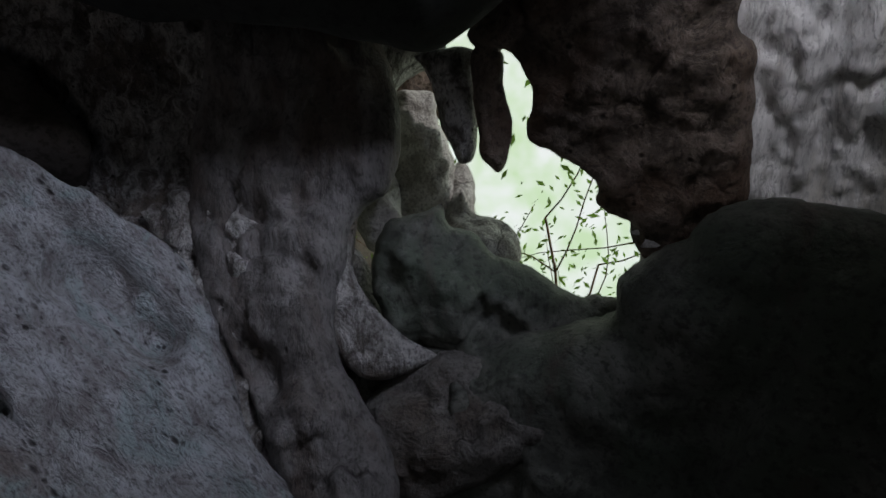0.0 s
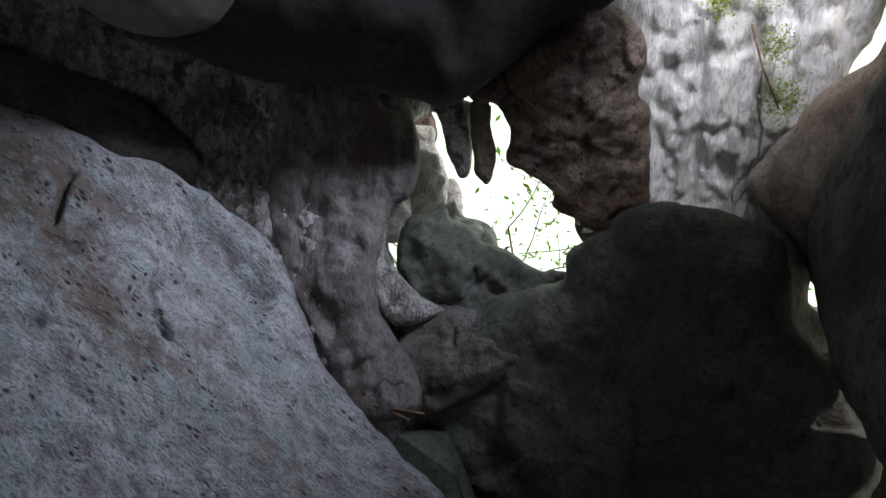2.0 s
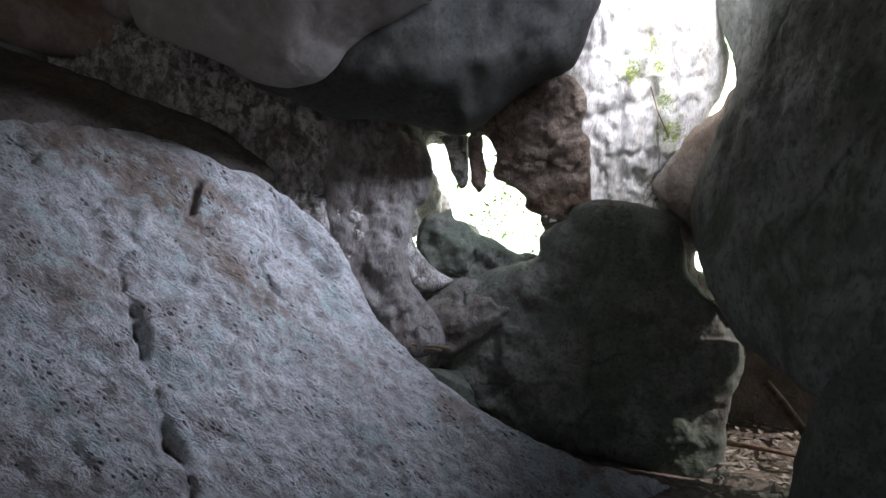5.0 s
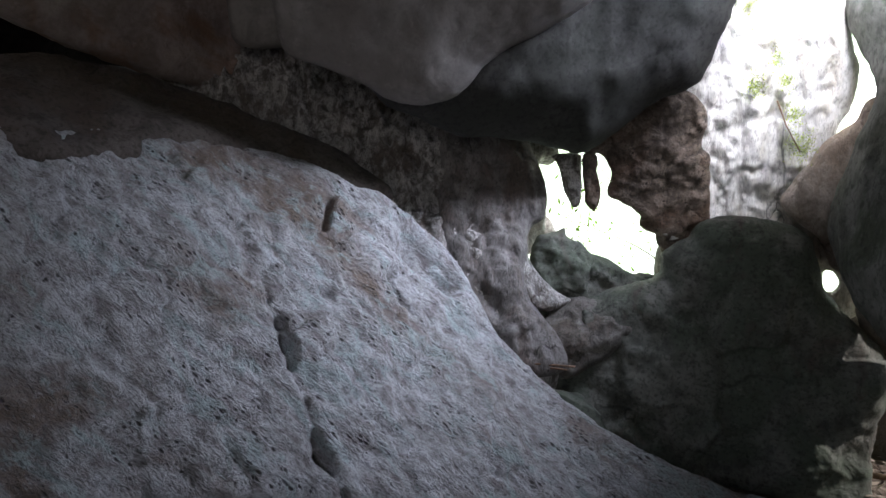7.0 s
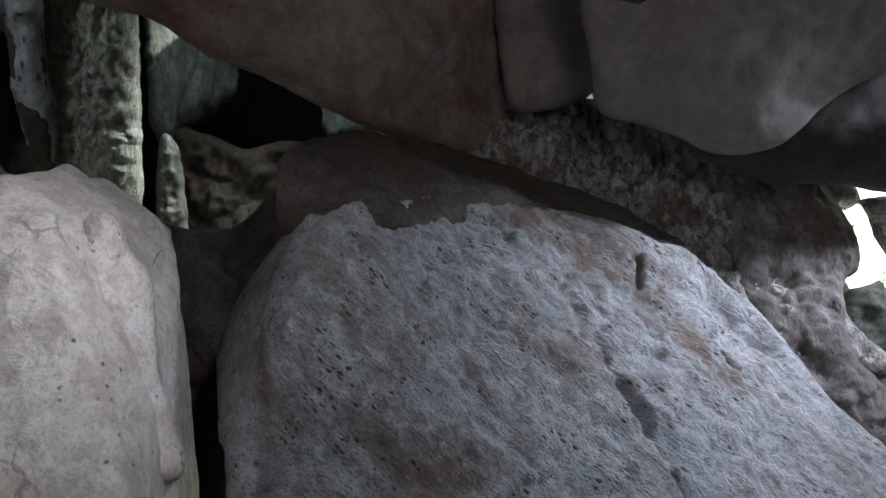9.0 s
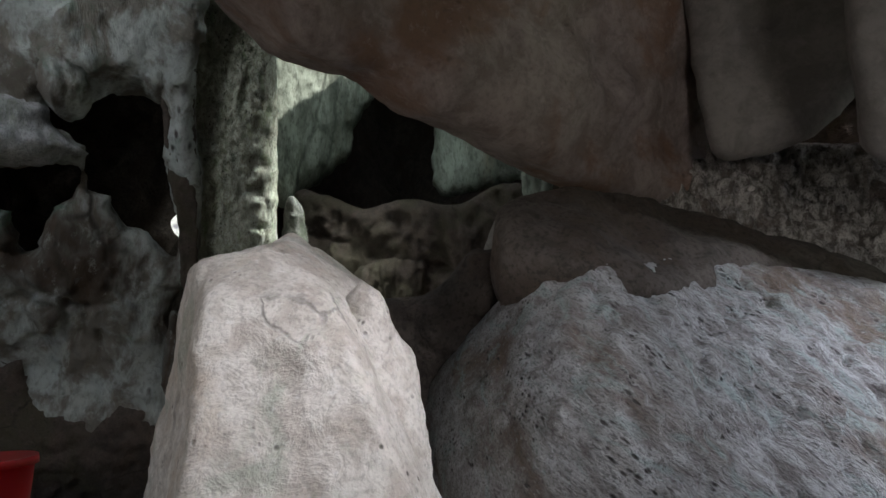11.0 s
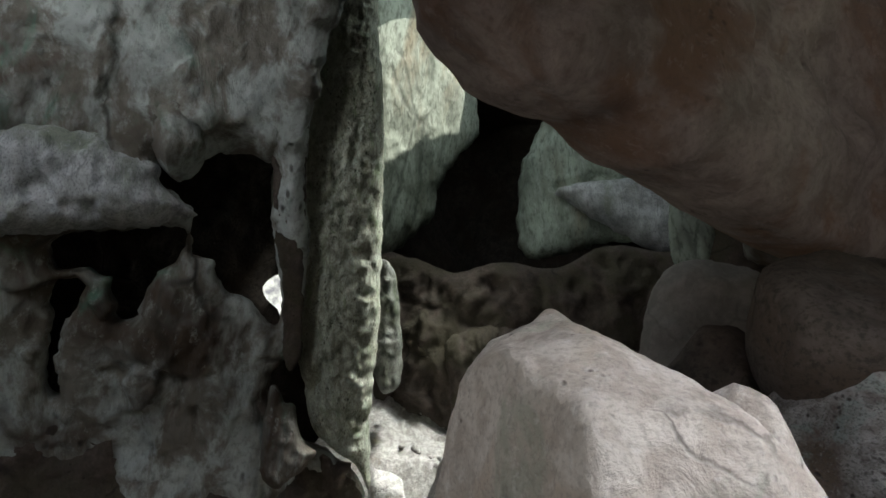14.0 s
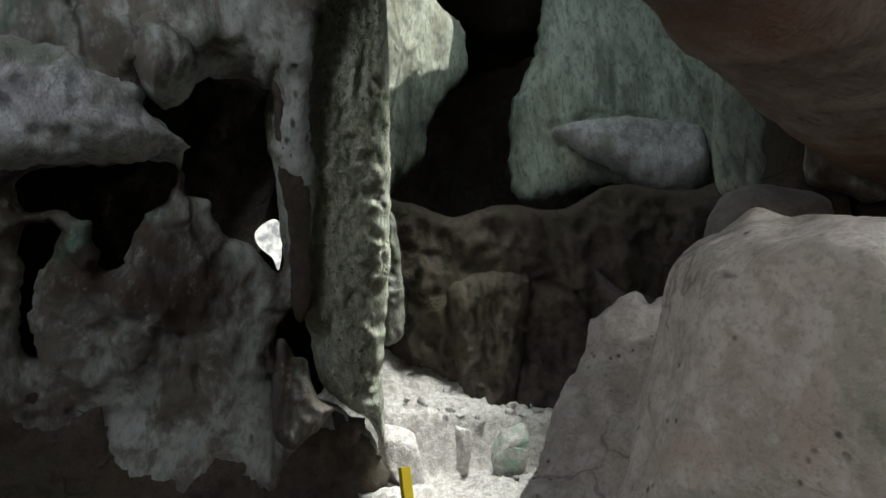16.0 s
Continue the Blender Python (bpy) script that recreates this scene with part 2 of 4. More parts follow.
def leaf_material(name, colour, clear=0.4):
    m = plain(name, colour, 0.6)
    t = m.node_tree
    b = t.nodes["Principled BSDF"]
    info = t.nodes.new("ShaderNodeNewGeometry")
    hue = t.nodes.new("ShaderNodeHueSaturation")
    hue.inputs["Color"].default_value = (*colour, 1)
    ramp = t.nodes.new("ShaderNodeMapRange")
    ramp.inputs["To Min"].default_value, ramp.inputs["To Max"].default_value = 0.5, 1.5
    t.links.new(info.outputs["Random Per Island"], ramp.inputs["Value"])
    t.links.new(ramp.outputs["Result"], hue.inputs["Value"])
    t.links.new(hue.outputs["Color"], b.inputs["Base Color"])
    glass = t.nodes.new("ShaderNodeBsdfTranslucent")
    t.links.new(hue.outputs["Color"], glass.inputs["Color"])
    blend = t.nodes.new("ShaderNodeMixShader")
    blend.inputs["Fac"].default_value = clear
    t.links.new(b.outputs["BSDF"], blend.inputs[1])
    t.links.new(glass.outputs["BSDF"], blend.inputs[2])
    t.links.new(blend.outputs["Shader"], t.nodes["Material Output"].inputs["Surface"])
    return m


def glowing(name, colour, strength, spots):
    """A backdrop that glows by itself in place of daylight: patches of leaf green and pale sky."""
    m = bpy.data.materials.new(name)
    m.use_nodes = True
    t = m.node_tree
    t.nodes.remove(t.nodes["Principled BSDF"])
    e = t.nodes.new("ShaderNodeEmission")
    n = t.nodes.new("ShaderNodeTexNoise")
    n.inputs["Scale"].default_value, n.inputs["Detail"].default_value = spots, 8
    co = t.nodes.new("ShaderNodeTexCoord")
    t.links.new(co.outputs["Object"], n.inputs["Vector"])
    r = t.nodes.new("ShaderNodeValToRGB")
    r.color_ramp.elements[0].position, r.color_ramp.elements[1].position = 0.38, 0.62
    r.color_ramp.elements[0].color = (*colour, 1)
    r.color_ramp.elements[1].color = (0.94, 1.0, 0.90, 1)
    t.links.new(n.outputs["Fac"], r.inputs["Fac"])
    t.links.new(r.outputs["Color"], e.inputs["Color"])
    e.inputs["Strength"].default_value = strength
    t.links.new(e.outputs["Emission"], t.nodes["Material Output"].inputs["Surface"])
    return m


LEAF = leaf_material("sunlit_leaves", (0.20, 0.34, 0.06), 0.5)
MOSS = leaf_material("moss_leaves", (0.30, 0.36, 0.08), 0.4)
LITTER = leaf_material("dry_leaf_litter", (0.26, 0.21, 0.17), 0.1)
DAY = glowing("greenery_glow", (0.66, 0.86, 0.52), 5.0, 1.7)
GAPGLOW = glowing("gap_glow", (0.35, 0.36, 0.38), 0.9, 9.0)
YELLOW = plain("yellow_paint", (0.55, 0.40, 0.02), 0.45)
RED = plain("red_plastic", (0.45, 0.01, 0.015), 0.35)


# rock builders
def mesh_object(name, verts, faces, material, parent=None):
    me = bpy.data.meshes.new(name)
    me.from_pydata([tuple(v) for v in verts], [], [tuple(f) for f in faces])
    me.materials.append(material)
    me.polygons.foreach_set("use_smooth", [True] * len(me.polygons))
    me.update()
    ob = new(name, me)
    ob.parent = parent
    return ob


def spline(points, step):
    p = np.array(points, float)
    n, out = len(p), []
    for k in range(n):
        a, b, c, d = p[k - 1], p[k], p[(k + 1) % n], p[(k + 2) % n]
        count = max(2, int(np.linalg.norm(c - b) / step))
        for s in np.arange(count) / count:
            out.append(0.5 * (2 * b + (c - a) * s + (2 * a - 5 * b + 4 * c - d) * s * s + (3 * b - a - 3 * c + d) * s**3))
    return np.array(out)


def slab(name, shape, material, front=0.25, back=0.35, edge=0.35, relief=0.06, grain=0.4, fine=0.004, flute=0.0, step=0.05, ragged=0.02, seed=1.0, power=0.5, grooves=(), dents=(), ridged=0.0, chips=()):
    """A rock whose outline lies in a leaning plane, swollen to both sides, with coarse and fine relief."""
    from mathutils.geometry import delaunay_2d_cdt
    a, b = radians(shape["turn"]), radians(shape["lean"])
    n = np.array([math.sin(a) * math.cos(b), -math.cos(a) * math.cos(b), math.sin(b)])
    r = np.array([math.cos(a), math.sin(a), 0.0])
    u, o = np.cross(n, r), np.array(shape["at"])
    loops = [spline(shape["outline"], step)] + [spline(h, step) for h in shape.get("holes", ())]
    def world_of(q):
        w = o + q[:, :1] * r + q[:, 1:2] * u
        for x, y, size, height in shape.get("warp", ()):
            w = w + n * (height * np.exp(-((q[:, 0] - x) ** 2 + (q[:, 1] - y) ** 2) / size**2))[:, None]
        for x, y, nx, ny, steep, soft in shape.get("folds", ()):
            past = (q[:, 0] - x) * nx + (q[:, 1] - y) * ny
            w = w - n * (steep * soft * np.logaddexp(0, past / soft))[:, None]
        return w

    for k, loop in enumerate(loops):
        w = world_of(loop)
        loops[k] = loop + ragged * np.stack([fbm(w, 0.18, 3, seed + 3), fbm(w, 0.18, 3, seed + 4)], 1) * 1.5
    rim = np.concatenate(loops)
    ends, edges, base = [], [], 0
    for loop in loops:
        k = np.arange(len(loop))
        edges += list(zip((base + k).tolist(), (base + (k + 1) % len(loop)).tolist()))
        ends.append(np.stack([loop, np.roll(loop, -1, 0)], 1))
        base += len(loop)
    segs = np.concatenate(ends)
    lo, hi = rim.min(0), rim.max(0)
    gx, gy = np.meshgrid(np.arange(lo[0], hi[0], step), np.arange(lo[1], hi[1], step * 0.87))
    gx = gx + (np.arange(gx.shape[0]) % 2)[:, None] * step / 2
    grid = np.stack([gx.ravel(), gy.ravel()], 1)
    grid += np.random.default_rng(int(seed * 10)).uniform(-0.12, 0.12, grid.shape) * step

    def distance(q):
        best, inside = np.full(len(q), 1e9), np.zeros(len(q), bool)
        for s in segs:
            d = s[1] - s[0]
            k = np.clip(((q - s[0]) @ d) / (d @ d + 1e-12), 0, 1)
            best = np.minimum(best, np.hypot(*(q - s[0] - k[:, None] * d).T))
            crossing = (s[0, 1] > q[:, 1]) != (s[1, 1] > q[:, 1])
            at = s[0, 0] + (q[:, 1] - s[0, 1]) * d[0] / (d[1] if abs(d[1]) > 1e-9 else 1e-9)
            inside ^= crossing & (q[:, 0] < at)
        return best, inside

    far, inside = distance(grid)
    grid = grid[inside & (far > step * 0.45)]
    flat = np.concatenate([rim, grid])
    res = delaunay_2d_cdt([Vector(v) for v in flat], edges, [], 0, 1e-5)
    q = np.array([tuple(v) for v in res[0]])
    tris = np.array([list(f) for f in res[2]])
    tris = tris[distance(q[tris].mean(1))[1]].tolist()
    d, _ = distance(q)
    d[d < 1e-4] = 0
    k = np.clip(d / edge, 0, 1)
    swell = (1 - (1 - k) ** 2) ** power
    w = world_of(q)
    stretched = w * np.array([1, 1, 0.22])
    bumps = relief * fbm(w, grain, 4, seed) * 2 + fine * fbm(w, 0.09, 3, seed + 1) * 2
    if flute:
        bumps = bumps + flute * (1 - 2 * np.abs(fbm(stretched, 0.16, 3, seed + 2)) * 2)
    for size, amount in chips:
        bumps = bumps + amount * facets(w, size, seed)
    if ridged:
        bumps = bumps - ridged * np.clip(1 - 5 * np.abs(fbm(w, 0.35, 4, seed + 6)), 0, 1)
    for line, width, depth in grooves:
        line = np.array(line)
        for a2, b2 in zip(line[:-1], line[1:]):
            v = b2 - a2
            k2 = np.clip(((q - a2) @ v) / (v @ v), 0, 1)
            away = np.hypot(*(q - a2 - k2[:, None] * v).T) + 0.012 * fbm(w, 0.1, 2, seed + 8)
            bumps = np.minimum(bumps, bumps - depth * np.exp(-((away / width) ** 2)))
    for x, y, size, depth in dents:
        bumps = bumps - depth * np.exp(-((q[:, 0] - x) ** 2 + (q[:, 1] - y) ** 2) / size**2)
    soft = np.clip(d / (edge * 0.5), 0, 1)
    top = w + n * (swell * front + bumps * soft)[:, None]
    under = w - n * (swell * back + bumps * soft * 0.5)[:, None]
    rim_ids = d <= 1e-4
    count = len(q)
    low = np.where(rim_ids, np.arange(count), count + np.cumsum(~rim_ids) - 1)
    verts = np.concatenate([top, under[~rim_ids]])
    faces = []
    for f in tris:
        p, s, t3 = q[f[0]], q[f[1]], q[f[2]]
        if (s[0] - p[0]) * (t3[1] - p[1]) - (s[1] - p[1]) * (t3[0] - p[0]) < 0:
            f = f[::-1]
        faces.append(f)
        g = [int(low[i]) for i in f[::-1]]
        if any(i >= count for i in g):
            faces.append(g)
    return mesh_object(name, verts, faces, material)


def facet_rock(name, centre, planes, material, sharp=22, relief=0.03, grain=0.4, fine=0.006, fineness=6, seed=1.0, dents=()):
    """A broken boulder cut by planes, given as outward direction and distance from the centre, with worn edges."""
    bm = bmesh.new()
    bmesh.ops.create_icosphere(bm, subdivisions=fineness, radius=1.0)
    p = np.array([v.co[:] for v in bm.verts])
    cut = np.array([(*(np.array(q[:3]) / np.linalg.norm(q[:3])), q[3]) for q in planes])
    lean = np.clip(p @ cut[:, :3].T, 1e-6, None) / cut[:, 3]
    reach = 1 / (lean**sharp).sum(1) ** (1 / sharp)
    w = p * reach[:, None] + np.array(centre)
    bumps = relief * fbm(w, grain, 5, seed) * 2 + fine * fbm(w, 0.08, 3, seed + 1) * 2 - relief * 0.5 * np.clip(1 - 5 * np.abs(fbm(w, 0.5, 4, seed + 5)), 0, 1)
    for x, y, z, size, depth in dents:
        bumps = bumps - depth * np.exp(-((w - (x, y, z)) ** 2).sum(1) / size**2)
    w = w + p * bumps[:, None]
    for v, c in zip(bm.verts, w):
        v.co = c
    for f in bm.faces:
        f.smooth = True
    me = bpy.data.meshes.new(name)
    bm.to_mesh(me)
    bm.free()
    me.materials.append(material)
    return new(name, me)


def sheet(name, x0, x1, y0, y1, z, material, step=0.2, relief=0.1, grain=1.2, holes=(), seed=1.0, fall=0.0):
    """A level sheet with relief; holes: x0, x1, y0, y1 left open."""
    xs, ys = np.arange(x0, x1 + step, step), np.arange(y0, y1 + step, step)
    gx, gy = np.meshgrid(xs, ys)
    w = np.stack([gx.ravel(), gy.ravel(), np.full(gx.size, z)], 1)
    w[:, 2] += relief * 2 * fbm(w, grain, 5, seed)
    if fall:
        w[:, 2] -= fall * np.clip(w[:, 1] - 6.2, 0, None) * np.clip((w[:, 0] + 3.4) / 0.8, 0, 1)
    nx, faces = len(xs), []
    for j in range(len(ys) - 1):
        for i in range(nx - 1):
            if any(h[0] < xs[i] < h[1] and h[2] < ys[j] < h[3] for h in holes):
                continue
            faces.append((j * nx + i, j * nx + i + 1, (j + 1) * nx + i + 1, (j + 1) * nx + i))
    return mesh_object(name, w, faces, material)



# rocks placed to fit the camera's view: place, facing, lean and outline in metres
SLOPE = dict(at=(-0.83, 3.42, 0.96), turn=55.3, lean=35.9, outline=[(-2.62, -1.4), (-2.56, -0.47), (-2.56, 0.3), (-2.54, 0.8), (-2.42, 1.15), (-2.05, 1.3), (-1.81, 1.31), (-1.57, 1.31), (-1.28, 1.32), (-0.78, 1.32), (-0.37, 1.2), (0.01, 0.98), (0.31, 0.72), (0.65, 0.55), (0.8, 0.44), (1.05, 0.24), (1.18, -0.0), (1.23, -0.34), (1.28, -0.61), (1.42, -0.89), (1.63, -1.29), (1.91, -1.73), (2.28, -2.17), (3.15, -2.66), (4.69, -3.51), (4.3, -4.2)], warp=[(0.7, 1.05, 0.6, 0.32), (2.8, -2.0, 0.95, 0.8), (-1.3, -1.5, 0.8, -0.3), (-2.0, 0.55, 0.4, 0.06)], folds=[(-2.1, 0.95, -0.97, 0.24, 3.0, 0.08), (-1.62, 0.3, -1.0, 0.0, 0.16, 0.05), (-1.9, 1.08, 0.05, 1.0, 0.5, 0.05)])
CAP = dict(at=(-1.84, 3.13, 1.79), turn=57.9, lean=52.1, outline=[(-1.42, 0.35), (-1.17, 0.86), (-0.48, 1.12), (0.1, 0.98), (0.5, 0.75), (0.85, 0.52), (1.27, 0.28), (1.48, -0.06), (1.6, -0.4), (1.2, -0.36), (0.58, -0.18), (0.13, -0.08), (-0.49, -0.22), (-0.72, -0.26), (-1.02, -0.15), (-1.25, 0.0)])
CLEFT = dict(at=(-3.82, 2.36, 1.18), turn=25.4, lean=3.5, outline=[(-0.79, 0.61), (-0.63, 0.67), (-0.24, 0.57), (0.18, 0.59), (0.53, 0.89), (0.81, 0.49), (0.71, -1.87), (-0.53, -1.93)])
FLANK = dict(at=(-4.43, 1.88, 1.47), turn=3.8, lean=23.1, outline=[(-0.43, -0.78), (-0.36, -0.49), (-0.29, -0.19), (-0.17, 0.04), (-0.13, 0.25), (-0.03, 0.32), (0.04, 0.39), (0.13, 0.41), (0.19, 0.32), (0.32, 0.4), (0.4, 0.13), (0.37, -0.75)])
BRIGHT = dict(at=(2.16, 5.33, 2.16), turn=-4.5, lean=-11.3, outline=[(-1.11, 1.6), (0.39, 1.4), (0.48, 0.71), (0.56, 0.38), (0.52, 0.1), (0.43, -0.19), (0.57, -0.65), (0.64, -1.59), (-0.82, -1.47), (-0.77, -0.51), (-0.92, 0.24)], holes=[[(0.42, -1.2), (0.48, -1.19), (0.52, -1.28), (0.49, -1.38), (0.43, -1.35)]])
BROWN = dict(at=(1.20, 5.16, 1.72), turn=8.5, lean=-15.9, outline=[(-0.53, 0.29), (-0.41, 0.44), (-0.29, 0.67), (0.11, 0.76), (0.42, 0.6), (0.43, 0.37), (0.43, 0.27), (0.48, 0.2), (0.5, 0.02), (0.53, -0.3), (0.49, -0.51), (0.27, -0.66), (0.15, -0.59), (0.11, -0.49), (0.08, -0.47), (-0.02, -0.4), (-0.01, -0.33), (-0.09, -0.24), (-0.19, -0.18), (-0.29, -0.14), (-0.31, -0.06), (-0.29, 0.02), (-0.3, 0.13), (-0.36, 0.21), (-0.41, 0.22), (-0.44, 0.18)])
FANG = dict(at=(0.77, 5.07, 1.68), turn=39.0, lean=-2.3, outline=[(-0.09, 0.26), (0.02, 0.26), (0.04, 0.15), (0.07, 0.04), (0.08, -0.03), (0.07, -0.14), (0.04, -0.22), (-0.0, -0.2), (-0.05, -0.15), (-0.06, -0.06), (-0.08, 0.06)])
FANG2 = dict(at=(0.59, 5.09, 1.71), turn=29.5, lean=3.2, outline=[(-0.16, 0.23), (0.08, 0.25), (0.1, 0.11), (0.1, -0.04), (0.09, -0.17), (0.06, -0.22), (0.02, -0.22), (-0.01, -0.16), (-0.06, -0.04), (-0.09, 0.08), (-0.13, 0.17)])
WEST = dict(at=(-0.11, 4.79, 1.41), turn=20.8, lean=21.0, outline=[(0.69, 0.65), (0.56, 0.56), (0.5, 0.5), (0.46, 0.43), (0.44, 0.36), (0.46, 0.27), (0.48, 0.15), (0.48, 0.04), (0.43, -0.04), (0.4, -0.09), (0.37, -0.1), (0.31, -0.1), (0.31, -0.25), (0.29, -0.49), (0.3, -0.77), (0.4, -0.95), (0.58, -1.33), (0.12, -1.69), (-0.71, -1.55), (-1.43, -0.77), (-2.26, 0.3), (-2.9, 1.77), (-0.76, 1.68), (0.41, 1.42)])
RIB = dict(at=(0.37, 4.73, 0.95), turn=35.9, lean=18.0, outline=[(-0.03, 0.35), (-0.04, 0.23), (-0.05, 0.13), (-0.01, 0.03), (0.06, -0.06), (0.17, -0.17), (0.29, -0.24), (0.22, -0.29), (0.09, -0.33), (-0.05, -0.3), (-0.14, -0.16), (-0.17, -0.02), (-0.16, 0.14), (-0.12, 0.28), (-0.08, 0.35)])
JOIN = dict(at=(-1.52, 4.08, 3.45), turn=16.2, lean=-4.8, outline=[(-0.56, 1.29), (0.62, 1.04), (0.55, -0.07), (0.25, -0.49), (-0.0, -0.62), (-0.26, -0.67), (-0.57, -0.47)])
SIDE = dict(at=(-7.89, 2.77, 3.50), turn=53.2, lean=-17.5, outline=[(-0.25, 2.49), (0.14, 2.53), (0.19, 1.12), (0.22, -0.36), (0.25, -0.97), (0.25, -1.35), (0.16, -1.55), (0.08, -1.44), (0.04, -1.22), (0.02, -0.98), (-0.01, -0.52), (-0.12, 0.1), (-0.18, 0.8), (-0.24, 1.37)])
MID = dict(at=(1.78, 5.01, 0.49), turn=3.2, lean=-2.5, outline=[(-1.46, 0.06), (-1.32, 0.19), (-1.17, 0.27), (-0.98, 0.26), (-0.78, 0.35), (-0.48, 0.44), (-0.44, 0.62), (-0.34, 0.72), (-0.24, 0.76), (-0.16, 0.89), (0.06, 0.93), (0.25, 0.92), (0.49, 0.85), (0.61, 0.74), (0.67, 0.55), (0.7, 0.38), (0.78, 0.3), (0.91, 0.14), (1.12, -0.08), (1.16, -0.34), (1.09, -0.63), (1.08, -1.1), (1.2, -1.86), (0.44, -2.44), (-0.54, -1.6), (-1.16, -0.83), (-1.47, -0.34)])
INNER = dict(at=(0.75, 5.10, 0.99), turn=25.7, lean=7.8, outline=[(-0.48, 0.13), (-0.46, 0.21), (-0.42, 0.26), (-0.26, 0.3), (-0.2, 0.32), (-0.18, 0.24), (-0.08, 0.21), (-0.0, 0.13), (0.1, 0.1), (0.17, 0.08), (0.3, -0.0), (0.39, -0.05), (0.48, -0.04), (0.58, -0.08), (0.62, -0.12), (0.56, -0.34), (0.25, -0.45), (-0.05, -0.48), (-0.35, -0.36), (-0.46, -0.17), (-0.51, 0.01)])
TRIANGLE = dict(at=(2.59, 5.08, 1.35), turn=-6.2, lean=-4.9, outline=[(0.18, 0.92), (0.05, 0.78), (-0.12, 0.62), (-0.35, 0.29), (-0.4, 0.18), (-0.31, 0.04), (-0.19, -0.05), (-0.11, -0.16), (-0.02, -0.33), (0.1, -0.38), (0.16, -0.53), (0.12, -0.62), (0.2, -0.82), (0.63, -1.01), (0.6, 0.9)])
EAST = dict(at=(2.88, 4.47, 1.64), turn=-56.5, lean=6.5, outline=[(-0.33, 2.06), (-0.87, 2.03), (-0.72, 1.32), (-0.58, 1.02), (-0.44, 0.77), (-0.39, 0.56), (-0.47, 0.35), (-0.57, 0.08), (-0.62, -0.13), (-0.62, -0.37), (-0.5, -0.61), (-0.33, -0.86), (-0.14, -1.05), (0.03, -1.18), (0.25, -1.23), (0.57, -1.33), (0.89, -1.29), (1.41, -1.09), (1.82, -0.33), (1.63, 1.24)])
KNEE = dict(at=(3.33, 3.63, 0.12), turn=-65.5, lean=12.6, outline=[(-0.42, -0.41), (-0.45, -0.21), (-0.43, -0.02), (-0.36, 0.27), (-0.28, 0.5), (0.06, 0.77), (0.56, 0.71), (0.81, 0.07), (0.65, -0.52), (-0.12, -1.1)])
DOME = dict(at=(0.56, 4.21, 2.42), turn=27.1, lean=-32.0, outline=[(-1.3, -0.17), (-1.18, -0.3), (-0.94, -0.38), (-0.65, -0.51), (-0.4, -0.51), (-0.14, -0.53), (0.14, -0.58), (0.33, -0.62), (0.45, -0.55), (0.65, -0.38), (0.79, -0.22), (0.92, -0.14), (1.05, -0.09), (1.15, 0.01), (1.18, 0.18), (1.2, 0.34), (1.21, 0.54), (1.21, 1.16), (-0.45, 1.34), (-1.86, 0.97), (-1.79, 0.42), (-1.56, 0.02)])
PILLOW = dict(at=(-0.13, 3.57, 2.55), turn=18.4, lean=-26.0, outline=[(-1.02, 0.18), (-0.97, -0.11), (-0.71, -0.21), (-0.5, -0.3), (-0.29, -0.42), (-0.06, -0.46), (0.14, -0.41), (0.24, -0.33), (0.34, -0.22), (0.52, -0.07), (0.75, 0.04), (1.06, 0.25), (1.4, 0.7), (1.4, 1.7), (0.2, 1.9), (-1.0, 1.6), (-1.1, 0.8)], warp=[(0.3, 1.4, 0.8, 0.3)])
LOBE = dict(at=(1.14, 4.45, 2.81), turn=16.4, lean=-17.1, outline=[(-0.61, -0.04), (-0.36, -0.15), (-0.19, -0.21), (-0.05, -0.29), (0.12, -0.3), (0.31, -0.22), (0.47, -0.09), (0.61, 0.05), (0.61, 0.36), (-0.2, 0.59), (-0.66, 0.3)])
HANG = dict(at=(-2.82, 3.06, 3.57), turn=71.1, lean=-8.6, outline=[(-2.59, -0.09), (-2.5, -0.23), (-2.31, -0.35), (-2.07, -0.5), (-1.8, -0.52), (-1.49, -0.53), (-1.24, -0.64), (-0.93, -0.71), (-0.59, -0.77), (0.08, -0.94), (0.86, -1.04), (1.81, -1.0), (2.65, -0.75), (3.67, -0.25), (4.79, 1.4), (4.86, 3.79), (-0.62, 2.04), (-2.54, 0.64)])
COLUMN = dict(at=(-7.99, 3.58, 3.87), turn=45.9, lean=-14.3, outline=[(-0.88, 3.87), (-0.78, 2.5), (-0.7, 1.47), (-0.8, 0.36), (-0.7, -0.26), (-0.62, -1.1), (-0.36, -1.95), (-0.2, -2.62), (0.3, -3.03), (0.5, -3.32), (0.49, -2.39), (0.57, -1.39), (0.59, -0.25), (0.58, 1.53), (0.48, 2.58), (0.44, 3.99)])
